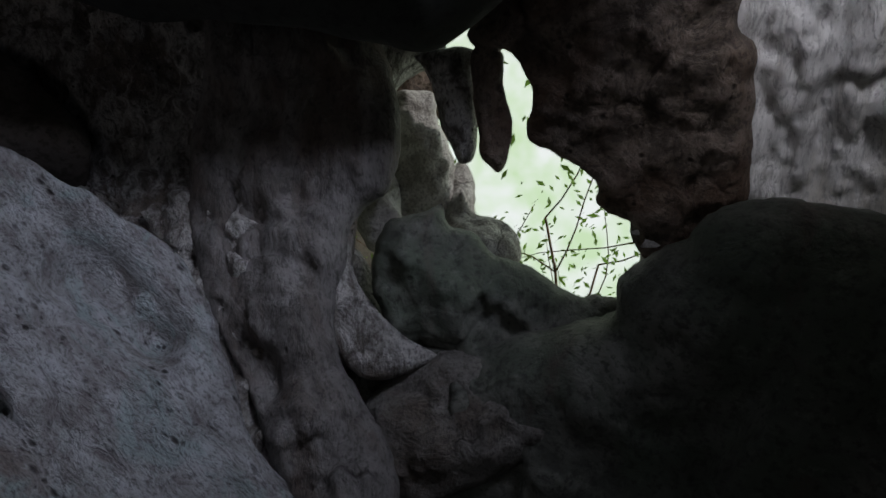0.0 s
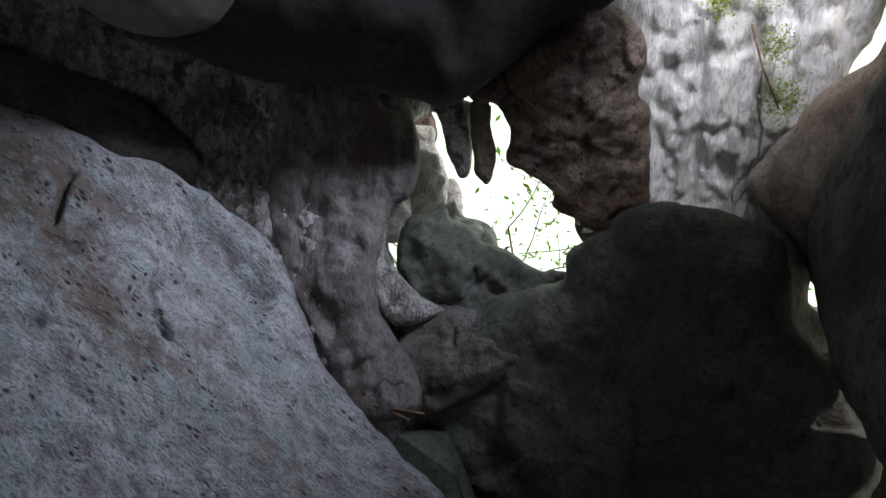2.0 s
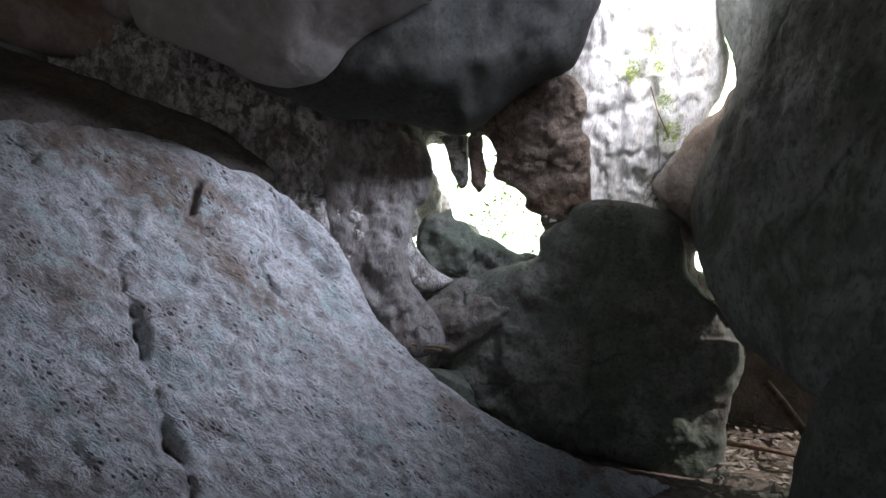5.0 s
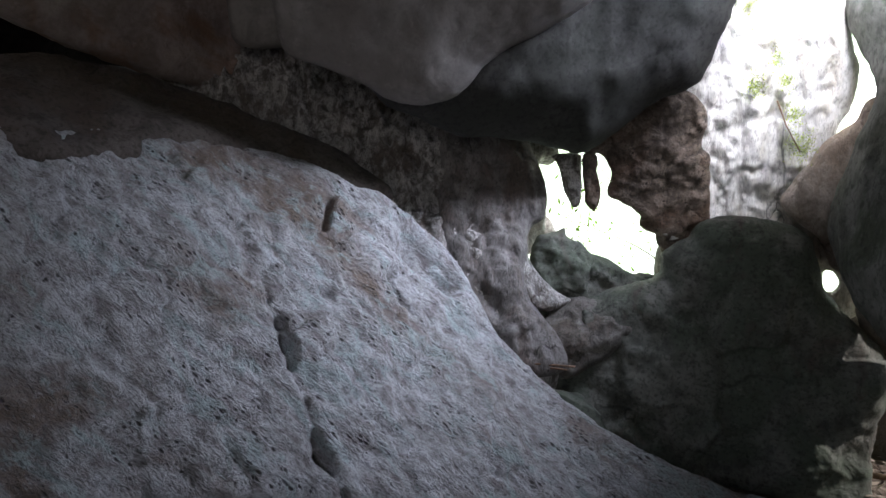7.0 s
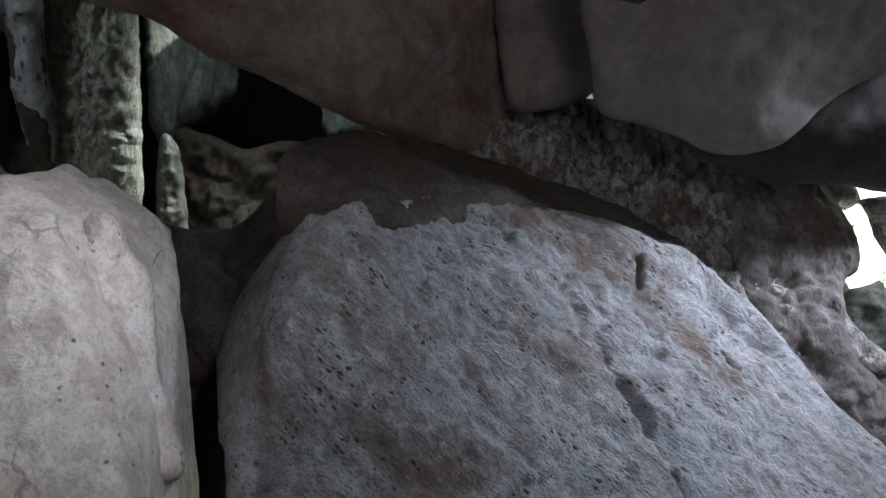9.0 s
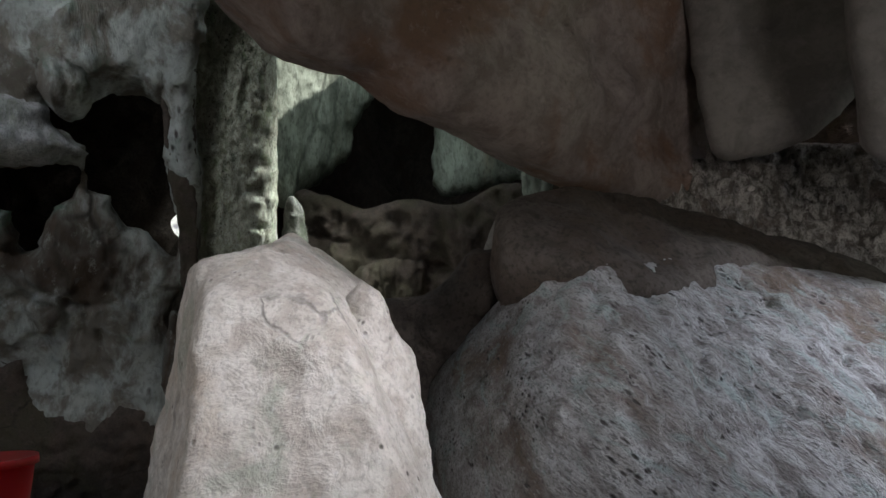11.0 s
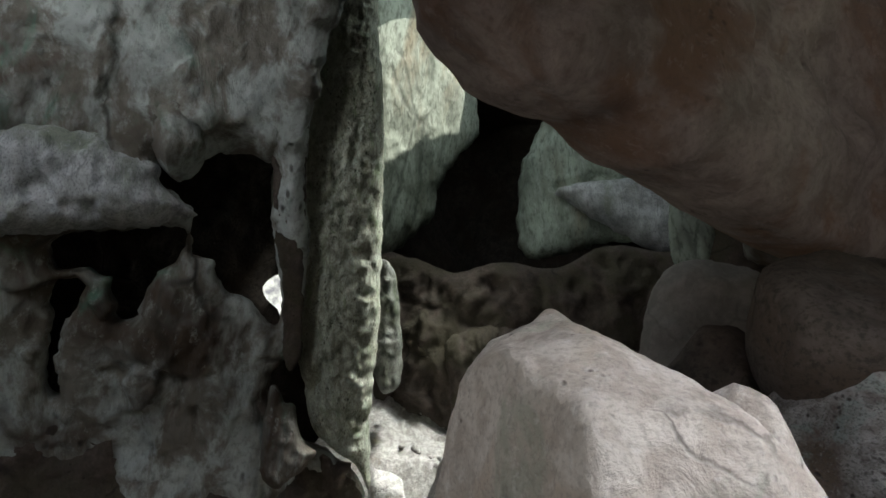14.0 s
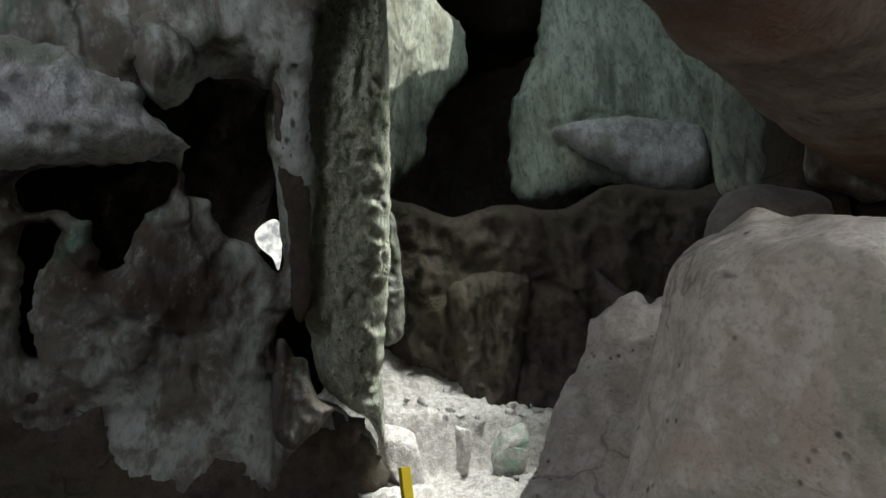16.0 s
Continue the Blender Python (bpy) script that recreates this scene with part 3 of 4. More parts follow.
LEFTWALL = dict(at=(-8.41, 2.91, 2.45), turn=62.1, lean=-22.1, outline=[(-3.9, 3.37), (0.28, 4.8), (0.34, 3.19), (0.25, 2.3), (0.37, 1.42), (0.43, 0.81), (0.44, 0.36), (0.39, -0.1), (0.15, -0.49), (0.17, -0.76), (0.61, -1.32), (1.45, -1.97), (1.72, -3.59), (1.39, -4.75), (-4.06, -3.25)], holes=[[(-1.23, 1.86), (-0.88, 1.93), (-0.79, 2.11), (-0.32, 2.19), (-0.07, 1.96), (-0.02, 1.2), (0.14, 0.63), (0.2, 0.16), (0.1, 0.08), (-0.13, 0.33), (-0.29, 0.42), (-0.53, 0.57), (-0.6, 0.79), (-0.8, 0.85), (-0.88, 1.11), (-0.86, 1.33), (-1.19, 1.6)], [(-2.12, 0.94), (-1.7, 1.04), (-1.23, 1.13), (-1.0, 1.17), (-0.92, 1.07), (-0.96, 0.82), (-1.15, 0.63), (-1.26, 0.4), (-1.35, 0.14), (-1.52, 0.13), (-1.61, 0.52), (-1.82, 0.61), (-2.09, 0.62), (-2.18, 0.77)], [(-2.13, 0.48), (-1.87, 0.5), (-1.85, 0.37), (-2.0, -0.02), (-2.07, -0.47), (-1.99, -0.76), (-2.09, -0.78), (-2.15, -0.46), (-2.13, 0.08)]])
FLAKE = dict(at=(-8.26, 3.19, 1.38), turn=51.9, lean=6.4, outline=[(-0.21, 0.37), (-0.13, 0.5), (-0.01, 0.31), (0.1, 0.25), (0.19, -0.12), (0.35, -0.29), (-0.04, -0.63), (-0.24, -0.39)])
GAP = dict(at=(-9.20, 3.60, 3.12), turn=35.1, lean=-11.6, outline=[(-0.18, 0.12), (-0.02, 0.25), (0.11, 0.24), (0.15, 0.0), (0.08, -0.36), (0.01, -0.2), (-0.14, -0.07)])
BLOCK = dict(at=(-8.61, 1.63, 5.27), turn=55.5, lean=25.3, outline=[(-3.39, 2.53), (1.63, 6.05), (1.36, 0.06), (1.26, -0.89), (0.94, -0.88), (0.49, -0.99), (0.42, -1.25), (0.08, -1.33), (-0.11, -1.12), (-0.52, -0.98), (-2.2, -1.19)])
SHELF = dict(at=(-8.65, 1.02, 3.74), turn=62.4, lean=-6.7, outline=[(-1.66, 0.39), (-0.01, 0.62), (0.49, 0.39), (0.58, 0.16), (0.91, -0.11), (0.88, -0.17), (0.41, -0.32), (-0.03, -0.39), (-1.58, -0.6)])
CURTAIN = dict(at=(-8.99, 6.42, 7.05), turn=65.0, lean=-9.0, outline=[(-1.14, 4.04), (-0.03, 4.5), (0.15, 1.72), (0.47, 0.75), (0.98, 0.48), (1.13, -0.28), (0.79, -0.78), (0.39, -1.5), (0.31, -2.04), (-0.04, -2.44), (-0.42, -2.76), (-1.12, -2.9), (-1.39, 1.27)])
ALCOVE = dict(at=(-6.03, 9.04, 5.73), turn=20.6, lean=1.7, outline=[(-2.05, 0.75), (-1.72, 1.49), (-1.42, 2.67), (-0.9, 3.4), (1.2, 3.4), (2.95, 1.5), (2.91, -0.18), (2.59, -2.24), (1.75, -1.62), (0.21, -1.53), (-0.54, -1.24), (-2.2, -1.37), (-2.23, 0.37)])
LINTEL = dict(at=(-6.04, 8.71, 4.98), turn=27.0, lean=6.8, outline=[(-1.38, 0.47), (-0.61, 0.56), (0.08, 0.51), (0.93, 0.29), (1.13, 0.05), (1.01, -0.79), (0.31, -0.86), (-0.4, -0.38), (-1.09, 0.15)])
BACKWALL = dict(at=(-7.27, 7.21, 2.46), turn=27.6, lean=-10.7, outline=[(-2.63, 1.51), (-2.04, 1.61), (-1.3, 1.33), (-0.54, 1.46), (0.35, 1.31), (1.17, 1.62), (2.27, 1.45), (4.07, 1.58), (3.87, -2.75), (1.23, -3.61), (-0.58, -2.06), (-0.91, -1.52), (-2.19, -1.13), (-2.76, -0.84)])
STUMP = dict(at=(-8.72, 5.31, 2.68), turn=55.3, lean=-11.2, outline=[(-0.23, 1.02), (0.01, 0.99), (0.14, 0.36), (0.22, -0.41), (0.18, -0.78), (-0.07, -0.86), (-0.26, -0.32)])
DRAPE = dict(at=(-7.93, 6.64, 2.04), turn=29.7, lean=-7.6, outline=[(-0.61, 0.58), (-0.28, 0.77), (-0.01, 0.82), (0.44, 0.82), (0.66, 0.66), (0.54, -0.04), (0.34, -1.07), (-0.03, -1.4), (-0.45, -1.05), (-0.57, -0.09)])
SADDLE = dict(at=(-3.88, 4.46, 2.24), turn=25.9, lean=10.7, outline=[(-0.59, -0.05), (-0.43, 0.44), (-0.2, 0.66), (0.15, 0.65), (0.51, 0.48), (0.53, 0.1), (0.67, -0.51), (0.04, -1.05), (-0.72, -0.76)])
FOOTWALL = dict(at=(-8.31, 2.86, 2.37), turn=62.1, lean=-22.1, outline=[(-3.26, -0.61), (-2.54, -0.9), (-2.12, -0.92), (-1.79, -1.29), (-1.51, -1.16), (-1.35, -1.63), (-0.81, -2.0), (-0.26, -1.74), (0.19, -2.06), (0.71, -1.46), (1.28, -1.68), (1.54, -2.3), (2.08, -3.25), (-0.14, -3.41), (-3.27, -2.72)])
OUTCOL = dict(at=(0.10, 5.65, 1.48), turn=47.1, lean=11.6, outline=[(-0.17, 0.3), (-0.13, 0.36), (0.06, 0.35), (0.1, 0.19), (0.15, 0.02), (0.18, -0.07), (0.15, -0.28), (0.08, -0.39), (-0.18, -0.43), (-0.19, -0.07)])
OUTLOW = dict(at=(0.05, 5.30, 1.21), turn=53.8, lean=26.9, outline=[(-0.14, 0.02), (-0.08, 0.08), (0.01, 0.15), (0.1, 0.23), (0.13, 0.01), (0.07, -0.17), (-0.04, -0.2), (-0.1, -0.09)])
OUTSTEP = dict(at=(0.42, 5.70, 1.17), turn=33.4, lean=51.6, outline=[(-0.14, 0.32), (-0.07, 0.38), (-0.01, 0.35), (-0.0, 0.16), (-0.01, -0.01), (0.12, -0.07), (0.19, -0.18), (0.16, -0.34), (-0.03, -0.37), (-0.19, -0.22)])
OUTWARM = dict(at=(-0.30, 6.22, 1.86), turn=45.6, lean=21.0, outline=[(-0.21, -0.11), (-0.1, 0.12), (0.01, 0.24), (0.17, 0.13), (0.2, -0.15), (-0.07, -0.21)])
SPUR = dict(at=(-2.71, 1.06, 1.06), turn=73.4, lean=10.2, outline=[(-0.17, 0.57), (-0.04, 0.59), (0.03, 0.42), (0.11, 0.26), (0.12, 0.07), (0.13, -0.18), (0.19, -0.43), (0.21, -0.71), (-0.3, -0.59), (-0.26, 0.0)])
GROOVES = [([(-0.43, 0.03), (-0.42, -0.18), (-0.38, -0.34)], 0.015, 0.039), ([(-0.38, -0.34), (-0.38, -0.49), (-0.38, -0.64)], 0.038, 0.117), ([(-0.38, -0.64), (-0.35, -0.89), (-0.32, -1.1)], 0.015, 0.039), ([(-0.34, -1.08), (-0.32, -1.19), (-0.28, -1.27)], 0.038, 0.091), ([(-0.28, -1.27), (-0.25, -1.49), (-0.29, -1.75)], 0.019, 0.052), ([(0.46, -0.06), (0.46, -0.2), (0.5, -0.31), (0.54, -0.39)], 0.019, 0.078), ([(0.15, 0.57), (0.07, 0.35)], 0.022, 0.117), ([(0.12, 0.19), (0.14, 0.17)], 0.026, 0.078), ([(-0.05, -0.17), (-0.02, -0.19)], 0.03, 0.078), ([(-0.89, 0.93), (-0.79, 0.69)], 0.015, 0.052), ([(0.86, -1.2), (0.74, -1.56), (0.66, -1.72)], 0.011, 0.026), ([(-1.18, -0.8), (-1.0, -0.79)], 0.009, 0.026)]
DENTS = [(0.77, 0.16, 0.16, 0.20), (0.98, -0.13, 0.1, 0.22), (0.88, 0.02, 0.1, 0.10), (-2.5, -0.26, 0.45, 0.3), (-2.15, 0.16, 0.35, -0.12), (-1.59, -0.14, 0.3, 0.05), (-1.62, 0.8, 0.12, 0.08)]
PILLAR = dict(at=(-0.07, 4.69, 1.45), turn=20.8, lean=21.0, outline=[(-0.26, -0.5), (-0.38, -0.0), (-0.36, 0.43), (-0.35, 0.8), (0.26, 0.81), (0.47, 0.48), (0.54, 0.16), (0.5, -0.06), (0.38, -0.17), (0.33, -0.52), (0.36, -0.76), (0.57, -1.06), (0.61, -1.32), (0.24, -1.34), (0.01, -0.93)])
LOWROCK = dict(at=(0.72, 4.84, 0.5), turn=10.0, lean=15.0, outline=[(-0.4, -0.04), (-0.06, 0.25), (0.23, 0.24), (0.64, 0.43), (0.82, 0.37), (0.72, 0.13), (0.42, -0.1), (-0.0, -0.38), (-0.19, -0.41), (-0.34, -0.22)])
PANEL = dict(at=(-3.9, 5.0, 3.0), turn=8.0, lean=0.0, outline=[(-0.3, 1.15), (-0.24, 2.16), (0.36, 1.7), (0.17, 0.73), (0.05, 0.02), (-0.41, 0.03)])
LITROCK = dict(at=(-3.3, 4.7, 2.8), turn=8.0, lean=0.0, outline=[(-0.24, 0.39), (-0.11, 0.73), (0.12, 0.42), (0.38, 0.22), (0.37, -0.05), (0.2, -0.16), (-0.02, -0.03), (-0.24, 0.08)])
HOLLOW = dict(at=(-9.72, 3.6, 3.05), turn=62.1, lean=-22.1, outline=[(-3.2, -1.2), (-3.2, 2.8), (-1.0, 3.1), (0.6, 2.9), (0.75, 1.6), (0.3, 0.8), (0.1, -0.2), (-1.0, -1.5)])
BACKFILL = dict(at=(0.24, 4.93, 0.58), turn=30.6, lean=24.8, outline=[(-0.33, 0.64), (-0.13, 0.57), (-0.02, 0.45), (0.09, 0.2), (0.27, -0.01), (0.27, -0.36), (0.12, -0.76), (-0.27, -0.75)])

HANG_CRACKS = [([(-1.59, -0.21), (-1.74, -0.35), (-1.87, -0.48)], 0.010, 0.02), ([(-0.72, -0.31), (-0.66, 0.07), (-0.57, 0.43)], 0.03, 0.03), ([(-0.48, -0.68), (-0.2, -0.74), (0.09, -0.76)], 0.02, 0.05), ([(-1.2, -0.3), (-1.05, -0.25), (-0.95, -0.05)], 0.008, 0.02)]
WALL_CRACKS = [([(-1.6, -0.42), (-0.95, -0.51), (-0.46, -0.46)], 0.02, 0.05), ([(-0.82, -0.85), (-0.79, -0.48)], 0.02, 0.07), ([(-0.66, -0.83), (-0.61, -1.08)], 0.03, 0.1), ([(-1.95, -1.04), (-2.11, -0.77)], 0.04, 0.1), ([(0.2, -2.05), (0.19, -1.16), (-0.03, -0.75)], 0.03, 0.1), ([(-1.43, -2.11), (-1.5, -1.6), (-1.42, -1.31)], 0.03, 0.08), ([(-1.53, 0.15), (-1.41, -0.24), (-0.89, -0.48)], 0.02, 0.06)]
LEDGE_CRACKS = [([(-0.81, 0.78), (-0.57, 0.68), (-0.28, 0.53), (-0.09, 0.41), (0.33, 0.08), (0.87, -0.01), (1.31, 0.04)], 0.05, 0.2), ([(-1.21, -0.91), (-0.8, -0.87), (-0.38, -0.92), (-0.01, -0.89)], 0.04, 0.15), ([(-0.69, 0.58), (-0.49, -0.13), (-0.47, -0.71)], 0.05, 0.15)]

# the cave's closed surroundings: an added shell, mostly unseen, that keeps daylight out
def box_shape(x, y, z, turn, width, height, holes=()):
    return dict(at=(x, y, z), turn=turn, lean=0, outline=[(-width / 2, -height / 2), (0, -height / 2 - 0.1), (width / 2, -height / 2), (width / 2, height / 2), (0, height / 2 + 0.1), (-width / 2, height / 2)], holes=holes)


STRUCT = dict(kind="structure")
tagged(sheet("ground", -16, 8, -7, 18, -0.7, SOIL, 0.15, 0.06, 1.4, fall=0.8), "brown cave floor of trodden soil and stone crumbs", "ground", **STRUCT)
rough = dict(front=0.5, back=0.3, edge=0.8, relief=0.25, grain=1.5, step=0.25, ragged=0.1)
tagged(slab("shell_west", box_shape(-13.5, 4, 4.5, 90, 20, 12), RECESSROCK, seed=21, **rough), "added shell wall at the back, coloured dark as in shade", "cave wall", **STRUCT)
tagged(slab("shell_north", box_shape(-8.5, 13, 4.5, 0, 12, 12), RECESSROCK, seed=22, **rough), "added shell wall behind the alcove, coloured dark as in shade", "cave wall", **STRUCT)
tagged(slab("shell_partition", box_shape(-3.6, 9.5, 4.5, -90, 8.5, 12), SHADEROCK, seed=23, **rough), "added rock wall keeping outside daylight out of the chamber", "cave wall", **STRUCT)
# Unseen wall; its three holes only make room for the fill lamps.
tagged(slab("shell_south", box_shape(-4, -5, 4.5, 180, 22, 12, holes=[[(0.3, -4.4), (3.3, -4.4), (3.4, -1.2), (1.8, -0.6), (0.4, -1.2)], [(0.4, 0.8), (2.4, 0.8), (2.4, 3.0), (0.4, 3.0)], [(-7.9, -3.6), (-6.1, -3.6), (-6.1, -1.2), (-7.9, -1.2)]]), SHADEROCK, seed=24, **rough), "unseen dark rock wall with holes cut for the fill lamps", "cave wall", **STRUCT)
tagged(slab("shell_east", box_shape(5.2, -0.9, 4.5, -90, 10.5, 12), SHADEROCK, seed=25, **rough), "unseen rock wall added to close the cave against daylight", "cave wall", **STRUCT)
# The next four slabs are added to block daylight leaks.
tagged(slab("light_block_back", box_shape(-2.3, 5.9, 3.0, 0, 2.0, 8), SHADEROCK, seed=26, **rough), "added rock slab blocking daylight behind the fluted wall", "cave wall", **STRUCT)
tagged(slab("light_block_above", box_shape(-0.35, 5.75, 4.4, 0, 2.4, 3.0), SHADEROCK, 0.15, 0.3, 0.3, 0.1, 0.6, 0.01, step=0.1, seed=32), "unseen rock slab blocking a daylight leak above the opening", "cave wall", **STRUCT)
tagged(slab("light_block_passage", box_shape(4.2, 6.2, -0.25, 0, 3.0, 1.5), SHADEROCK, 0.2, 0.3, 0.4, 0.1, 0.6, 0.01, step=0.08, seed=30), "dark rock slab added to block daylight at the passage end", "cave wall", **STRUCT)
tagged(slab("light_block_rib", BACKFILL, GREYFLUTE, 0.05, 0.2, 0.15, 0.04, 0.3, 0.01, 0.01, step=0.03, seed=31), "grey rock backing added to close a bright gap behind the rib", "cave wall", **STRUCT)
tagged(sheet("shell_ceiling_low", -3.6, 6.5, -6, 5.2, 4.9, SHADEROCK, 0.2, 0.2, 1.4, [(1.5, 2.5, 4.9, 5.2), (1.3, 1.9, 0.1, 0.7)], seed=28), "added low rock ceiling keeping daylight out, with two gaps", "ceiling", **STRUCT)
tagged(slab("shell_lintel", box_shape(-3.5, 1.0, 7.2, -90, 13, 5.0), SHADEROCK, seed=29, **rough), "added rock face closing the gap between the two ceilings", "cave wall", **STRUCT)
tagged(sheet("shell_ceiling_high", -14.5, -3.3, -6, 14, 9.6, SHADEROCK, 0.25, 0.25, 1.6, [(-7.7, -5.2, 3.2, 6.8)]), "added high rock ceiling keeping daylight out, with a skylight hole", "ceiling", **STRUCT)

# the sloping chamber
tagged(slab("boulder", SLOPE, PALE, 0.08, 0.9, 0.3, 0.045, 0.6, 0.012, step=0.021, seed=2, grooves=GROOVES, dents=DENTS, ridged=0.035, chips=((0.13, 0.007),)), "huge pale grey sloping limestone boulder with cracks and pits", "boulder")
tagged(slab("boulder", CAP, CAPROCK, 0.12, 0.6, 0.3, 0.05, 0.5, 0.015, step=0.04, seed=61), "brown rock shelf over the pale boulder, darkened for the overhang's shade", "boulder")
tagged(slab("boulder", MID, DARKROCK, 0.2, 0.6, 0.3, 0.05, 0.6, 0.004, step=0.03, seed=3, ridged=0.012, chips=((0.6, 0.07), (0.2, 0.012))), "dark greenish boulder with a blunt peak on the cave floor", "boulder")
tagged(slab("boulder", INNER, DARKROCK, 0.15, 0.25, 0.2, 0.06, 0.3, 0.005, step=0.022, seed=4, ridged=0.02, chips=((0.22, 0.06),)), "dark pointed boulder lying in the cave opening", "boulder")
tagged(slab("boulder", KNEE, DARKROCK, 0.3, 0.5, 0.4, 0.05, 0.5, step=0.05, seed=5), "smooth dark boulder beside the passage floor", "boulder")
tagged(slab("boulder", TRIANGLE, WEDGEROCK, 0.1, 0.3, 0.25, 0.04, 0.4, step=0.03, seed=6, ridged=0.02), "pale brown wedge of rock leaning on the wall", "boulder")
tagged(slab("wall_fluted", WEST, GREYFLUTE, 0.12, 0.4, 0.3, 0.05, 0.5, 0.018, 0.045, step=0.024, seed=7, ridged=0.05, chips=((0.16, 0.035), (0.07, 0.014))), "grey fluted limestone wall beside the cave opening", "cave wall", **STRUCT)
tagged(slab("rock_pillar", PILLAR, PILLARROCK, 0.10, 0.2, 0.2, 0.03, 0.5, 0.006, 0.02, step=0.022, seed=71, ragged=0.012, ridged=0.02, chips=((0.3, 0.04), (0.1, 0.01)), dents=[(-0.0, -0.85, 0.16, 0.16)]), "smooth grey-brown rock pillar beside the cave opening", "rock pillar")
tagged(slab("boulder", LOWROCK, LOWSTONE, 0.14, 0.4, 0.2, 0.05, 0.3, 0.008, step=0.022, seed=72, ragged=0.012, ridged=0.02, chips=((0.2, 0.015),)), "grey-brown low boulder with sharp worn ridges", "boulder")
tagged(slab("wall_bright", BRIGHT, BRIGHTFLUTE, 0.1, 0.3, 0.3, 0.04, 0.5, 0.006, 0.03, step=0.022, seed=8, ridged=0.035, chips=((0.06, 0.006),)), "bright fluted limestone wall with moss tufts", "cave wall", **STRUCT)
tagged(slab("wall_brown", BROWN, BROWNROCK, 0.08, 0.3, 0.12, 0.03, 0.4, 0.008, 0.012, step=0.02, seed=9, ridged=0.012, chips=((0.2, 0.03), (0.07, 0.008))), "brown rock wall with a ragged edge beside the opening", "cave wall", **STRUCT)
tagged(slab("wall_right", EAST, WALLROCK, 0.15, 0.6, 0.4, 0.06, 1.3, 0.003, 0.012, step=0.04, seed=10, ridged=0.012), "dark green-grey rock wall with smooth hollows", "cave wall", **STRUCT)
tagged(slab("stalactite", FANG, BROWNROCK, 0.05, 0.06, 0.05, 0.03, 0.14, 0.008, step=0.015, seed=11, ragged=0.012), "dark pointed stalactite hanging in the opening", "stalactite", "stalactites in the opening")
tagged(slab("stalactite", FANG2, GREYFLUTE, 0.07, 0.08, 0.08, 0.03, 0.14, 0.01, 0.012, step=0.015, seed=12, ragged=0.012), "blunt grey stalactite hanging in the opening", "stalactite", "stalactites in the opening")
tagged(slab("flowstone_rib", RIB, GREYFLUTE, 0.05, 0.1, 0.1, 0.015, 0.2, 0.005, step=0.018, seed=13, ragged=0.006), "smooth pale curved flowstone rib below the opening", "flowstone")
tagged(slab("hanging_rock", DOME, UNDERROCK, 0.2, 0.8, 0.6, 0.05, 0.8, 0.006, step=0.05, seed=14, ragged=0.012), "hanging ceiling rock with a wavy lower edge, coloured dark as in shade", "hanging rock")
tagged(slab("hanging_rock", PILLOW, CEILROCK, 0.12, 0.4, 0.2, 0.03, 0.8, 0.005, step=0.035, seed=15, ragged=0.008), "smooth grey pillow-shaped hanging ceiling rock", "hanging rock")
tagged(slab("hanging_rock", LOBE, CEILROCK, 0.10, 0.3, 0.2, 0.03, 0.6, 0.005, step=0.035, seed=16, ragged=0.008), "smooth grey rounded lobe of hanging ceiling rock", "hanging rock")
tagged(slab("hanging_rock", HANG, PINKROCK, 0.22, 0.9, 0.5, 0.10, 0.9, 0.005, step=0.045, seed=17, ridged=0.008, grooves=HANG_CRACKS, dents=[(-0.2, 0.12, 0.04, 0.08), (-0.55, 0.1, 0.22, 0.10), (-0.5, 0.6, 0.25, 0.10), (-0.62, -0.3, 0.18, 0.06)]), "massive pinkish brown rock hanging from the ceiling", "hanging rock")


# the white boulder and the rocks behind it
tagged(facet_rock("boulder", (-3.3, 1.1, 0.8), [(0.62, -0.72, 0.30, 0.93), (-0.916, -0.256, 0.309, 0.88), (-0.794, -0.494, 0.354, 0.85), (-0.39, -0.915, 0.08, 0.660), (0.356, -0.489, 0.796, 1.062), (0.754, 0.52, 0.401, 0.56), (0.669, 0.738, 0.093, 0.51), (0.713, 0.333, 0.617, 0.74), (-0.147, -0.344, 0.928, 1.14), (0.04, -0.239, 0.97, 1.12), (0.445, 0.043, 0.894, 0.95), (-0.415, -0.226, 0.881, 1.19), (0.493, 0.296, 0.818, 0.86), (0.0, 1.0, 0.1, 0.75), (-0.6, 0.7, 0.1, 0.8), (0, 0, -1, 1.55)],
                  WHITE, 40, 0.022, 0.4, 0.004, 7, 31, dents=[(-3.63, 0.65, 1.78, 0.045, 0.09), (-3.30, 0.85, 1.86, 0.05, 0.05), (-3.5, 0.95, 1.92, 0.05, 0.06), (-3.6, 1.2, 1.97, 0.10, -0.07), (-3.42, 1.25, 1.93, 0.06, -0.04), (-2.68, 0.5, 1.42, 0.09, -0.06), (-2.70, 0.46, 1.32, 0.07, 0.05), (-2.6, 0.5, 0.9, 0.05, 0.03), (-3.36, 0.47, 1.50, 0.02, 0.02), (-3.33, 0.46, 1.44, 0.02, 0.02), (-3.38, 0.49, 1.41, 0.015, 0.02)]), "chalky white boulder with flat broken faces and pits", "boulder")
tagged(slab("hanging_rock", JOIN, CEILROCK, 0.1, 0.5, 0.3, 0.05, 0.7, 0.005, step=0.05, seed=18), "smooth grey ceiling rock between two hanging rocks", "hanging rock")
tagged(slab("boulder", SPUR, WHITE, 0.12, 0.4, 0.25, 0.04, 0.4, step=0.04, seed=62), "spotted grey boulder beside the white boulder", "boulder")
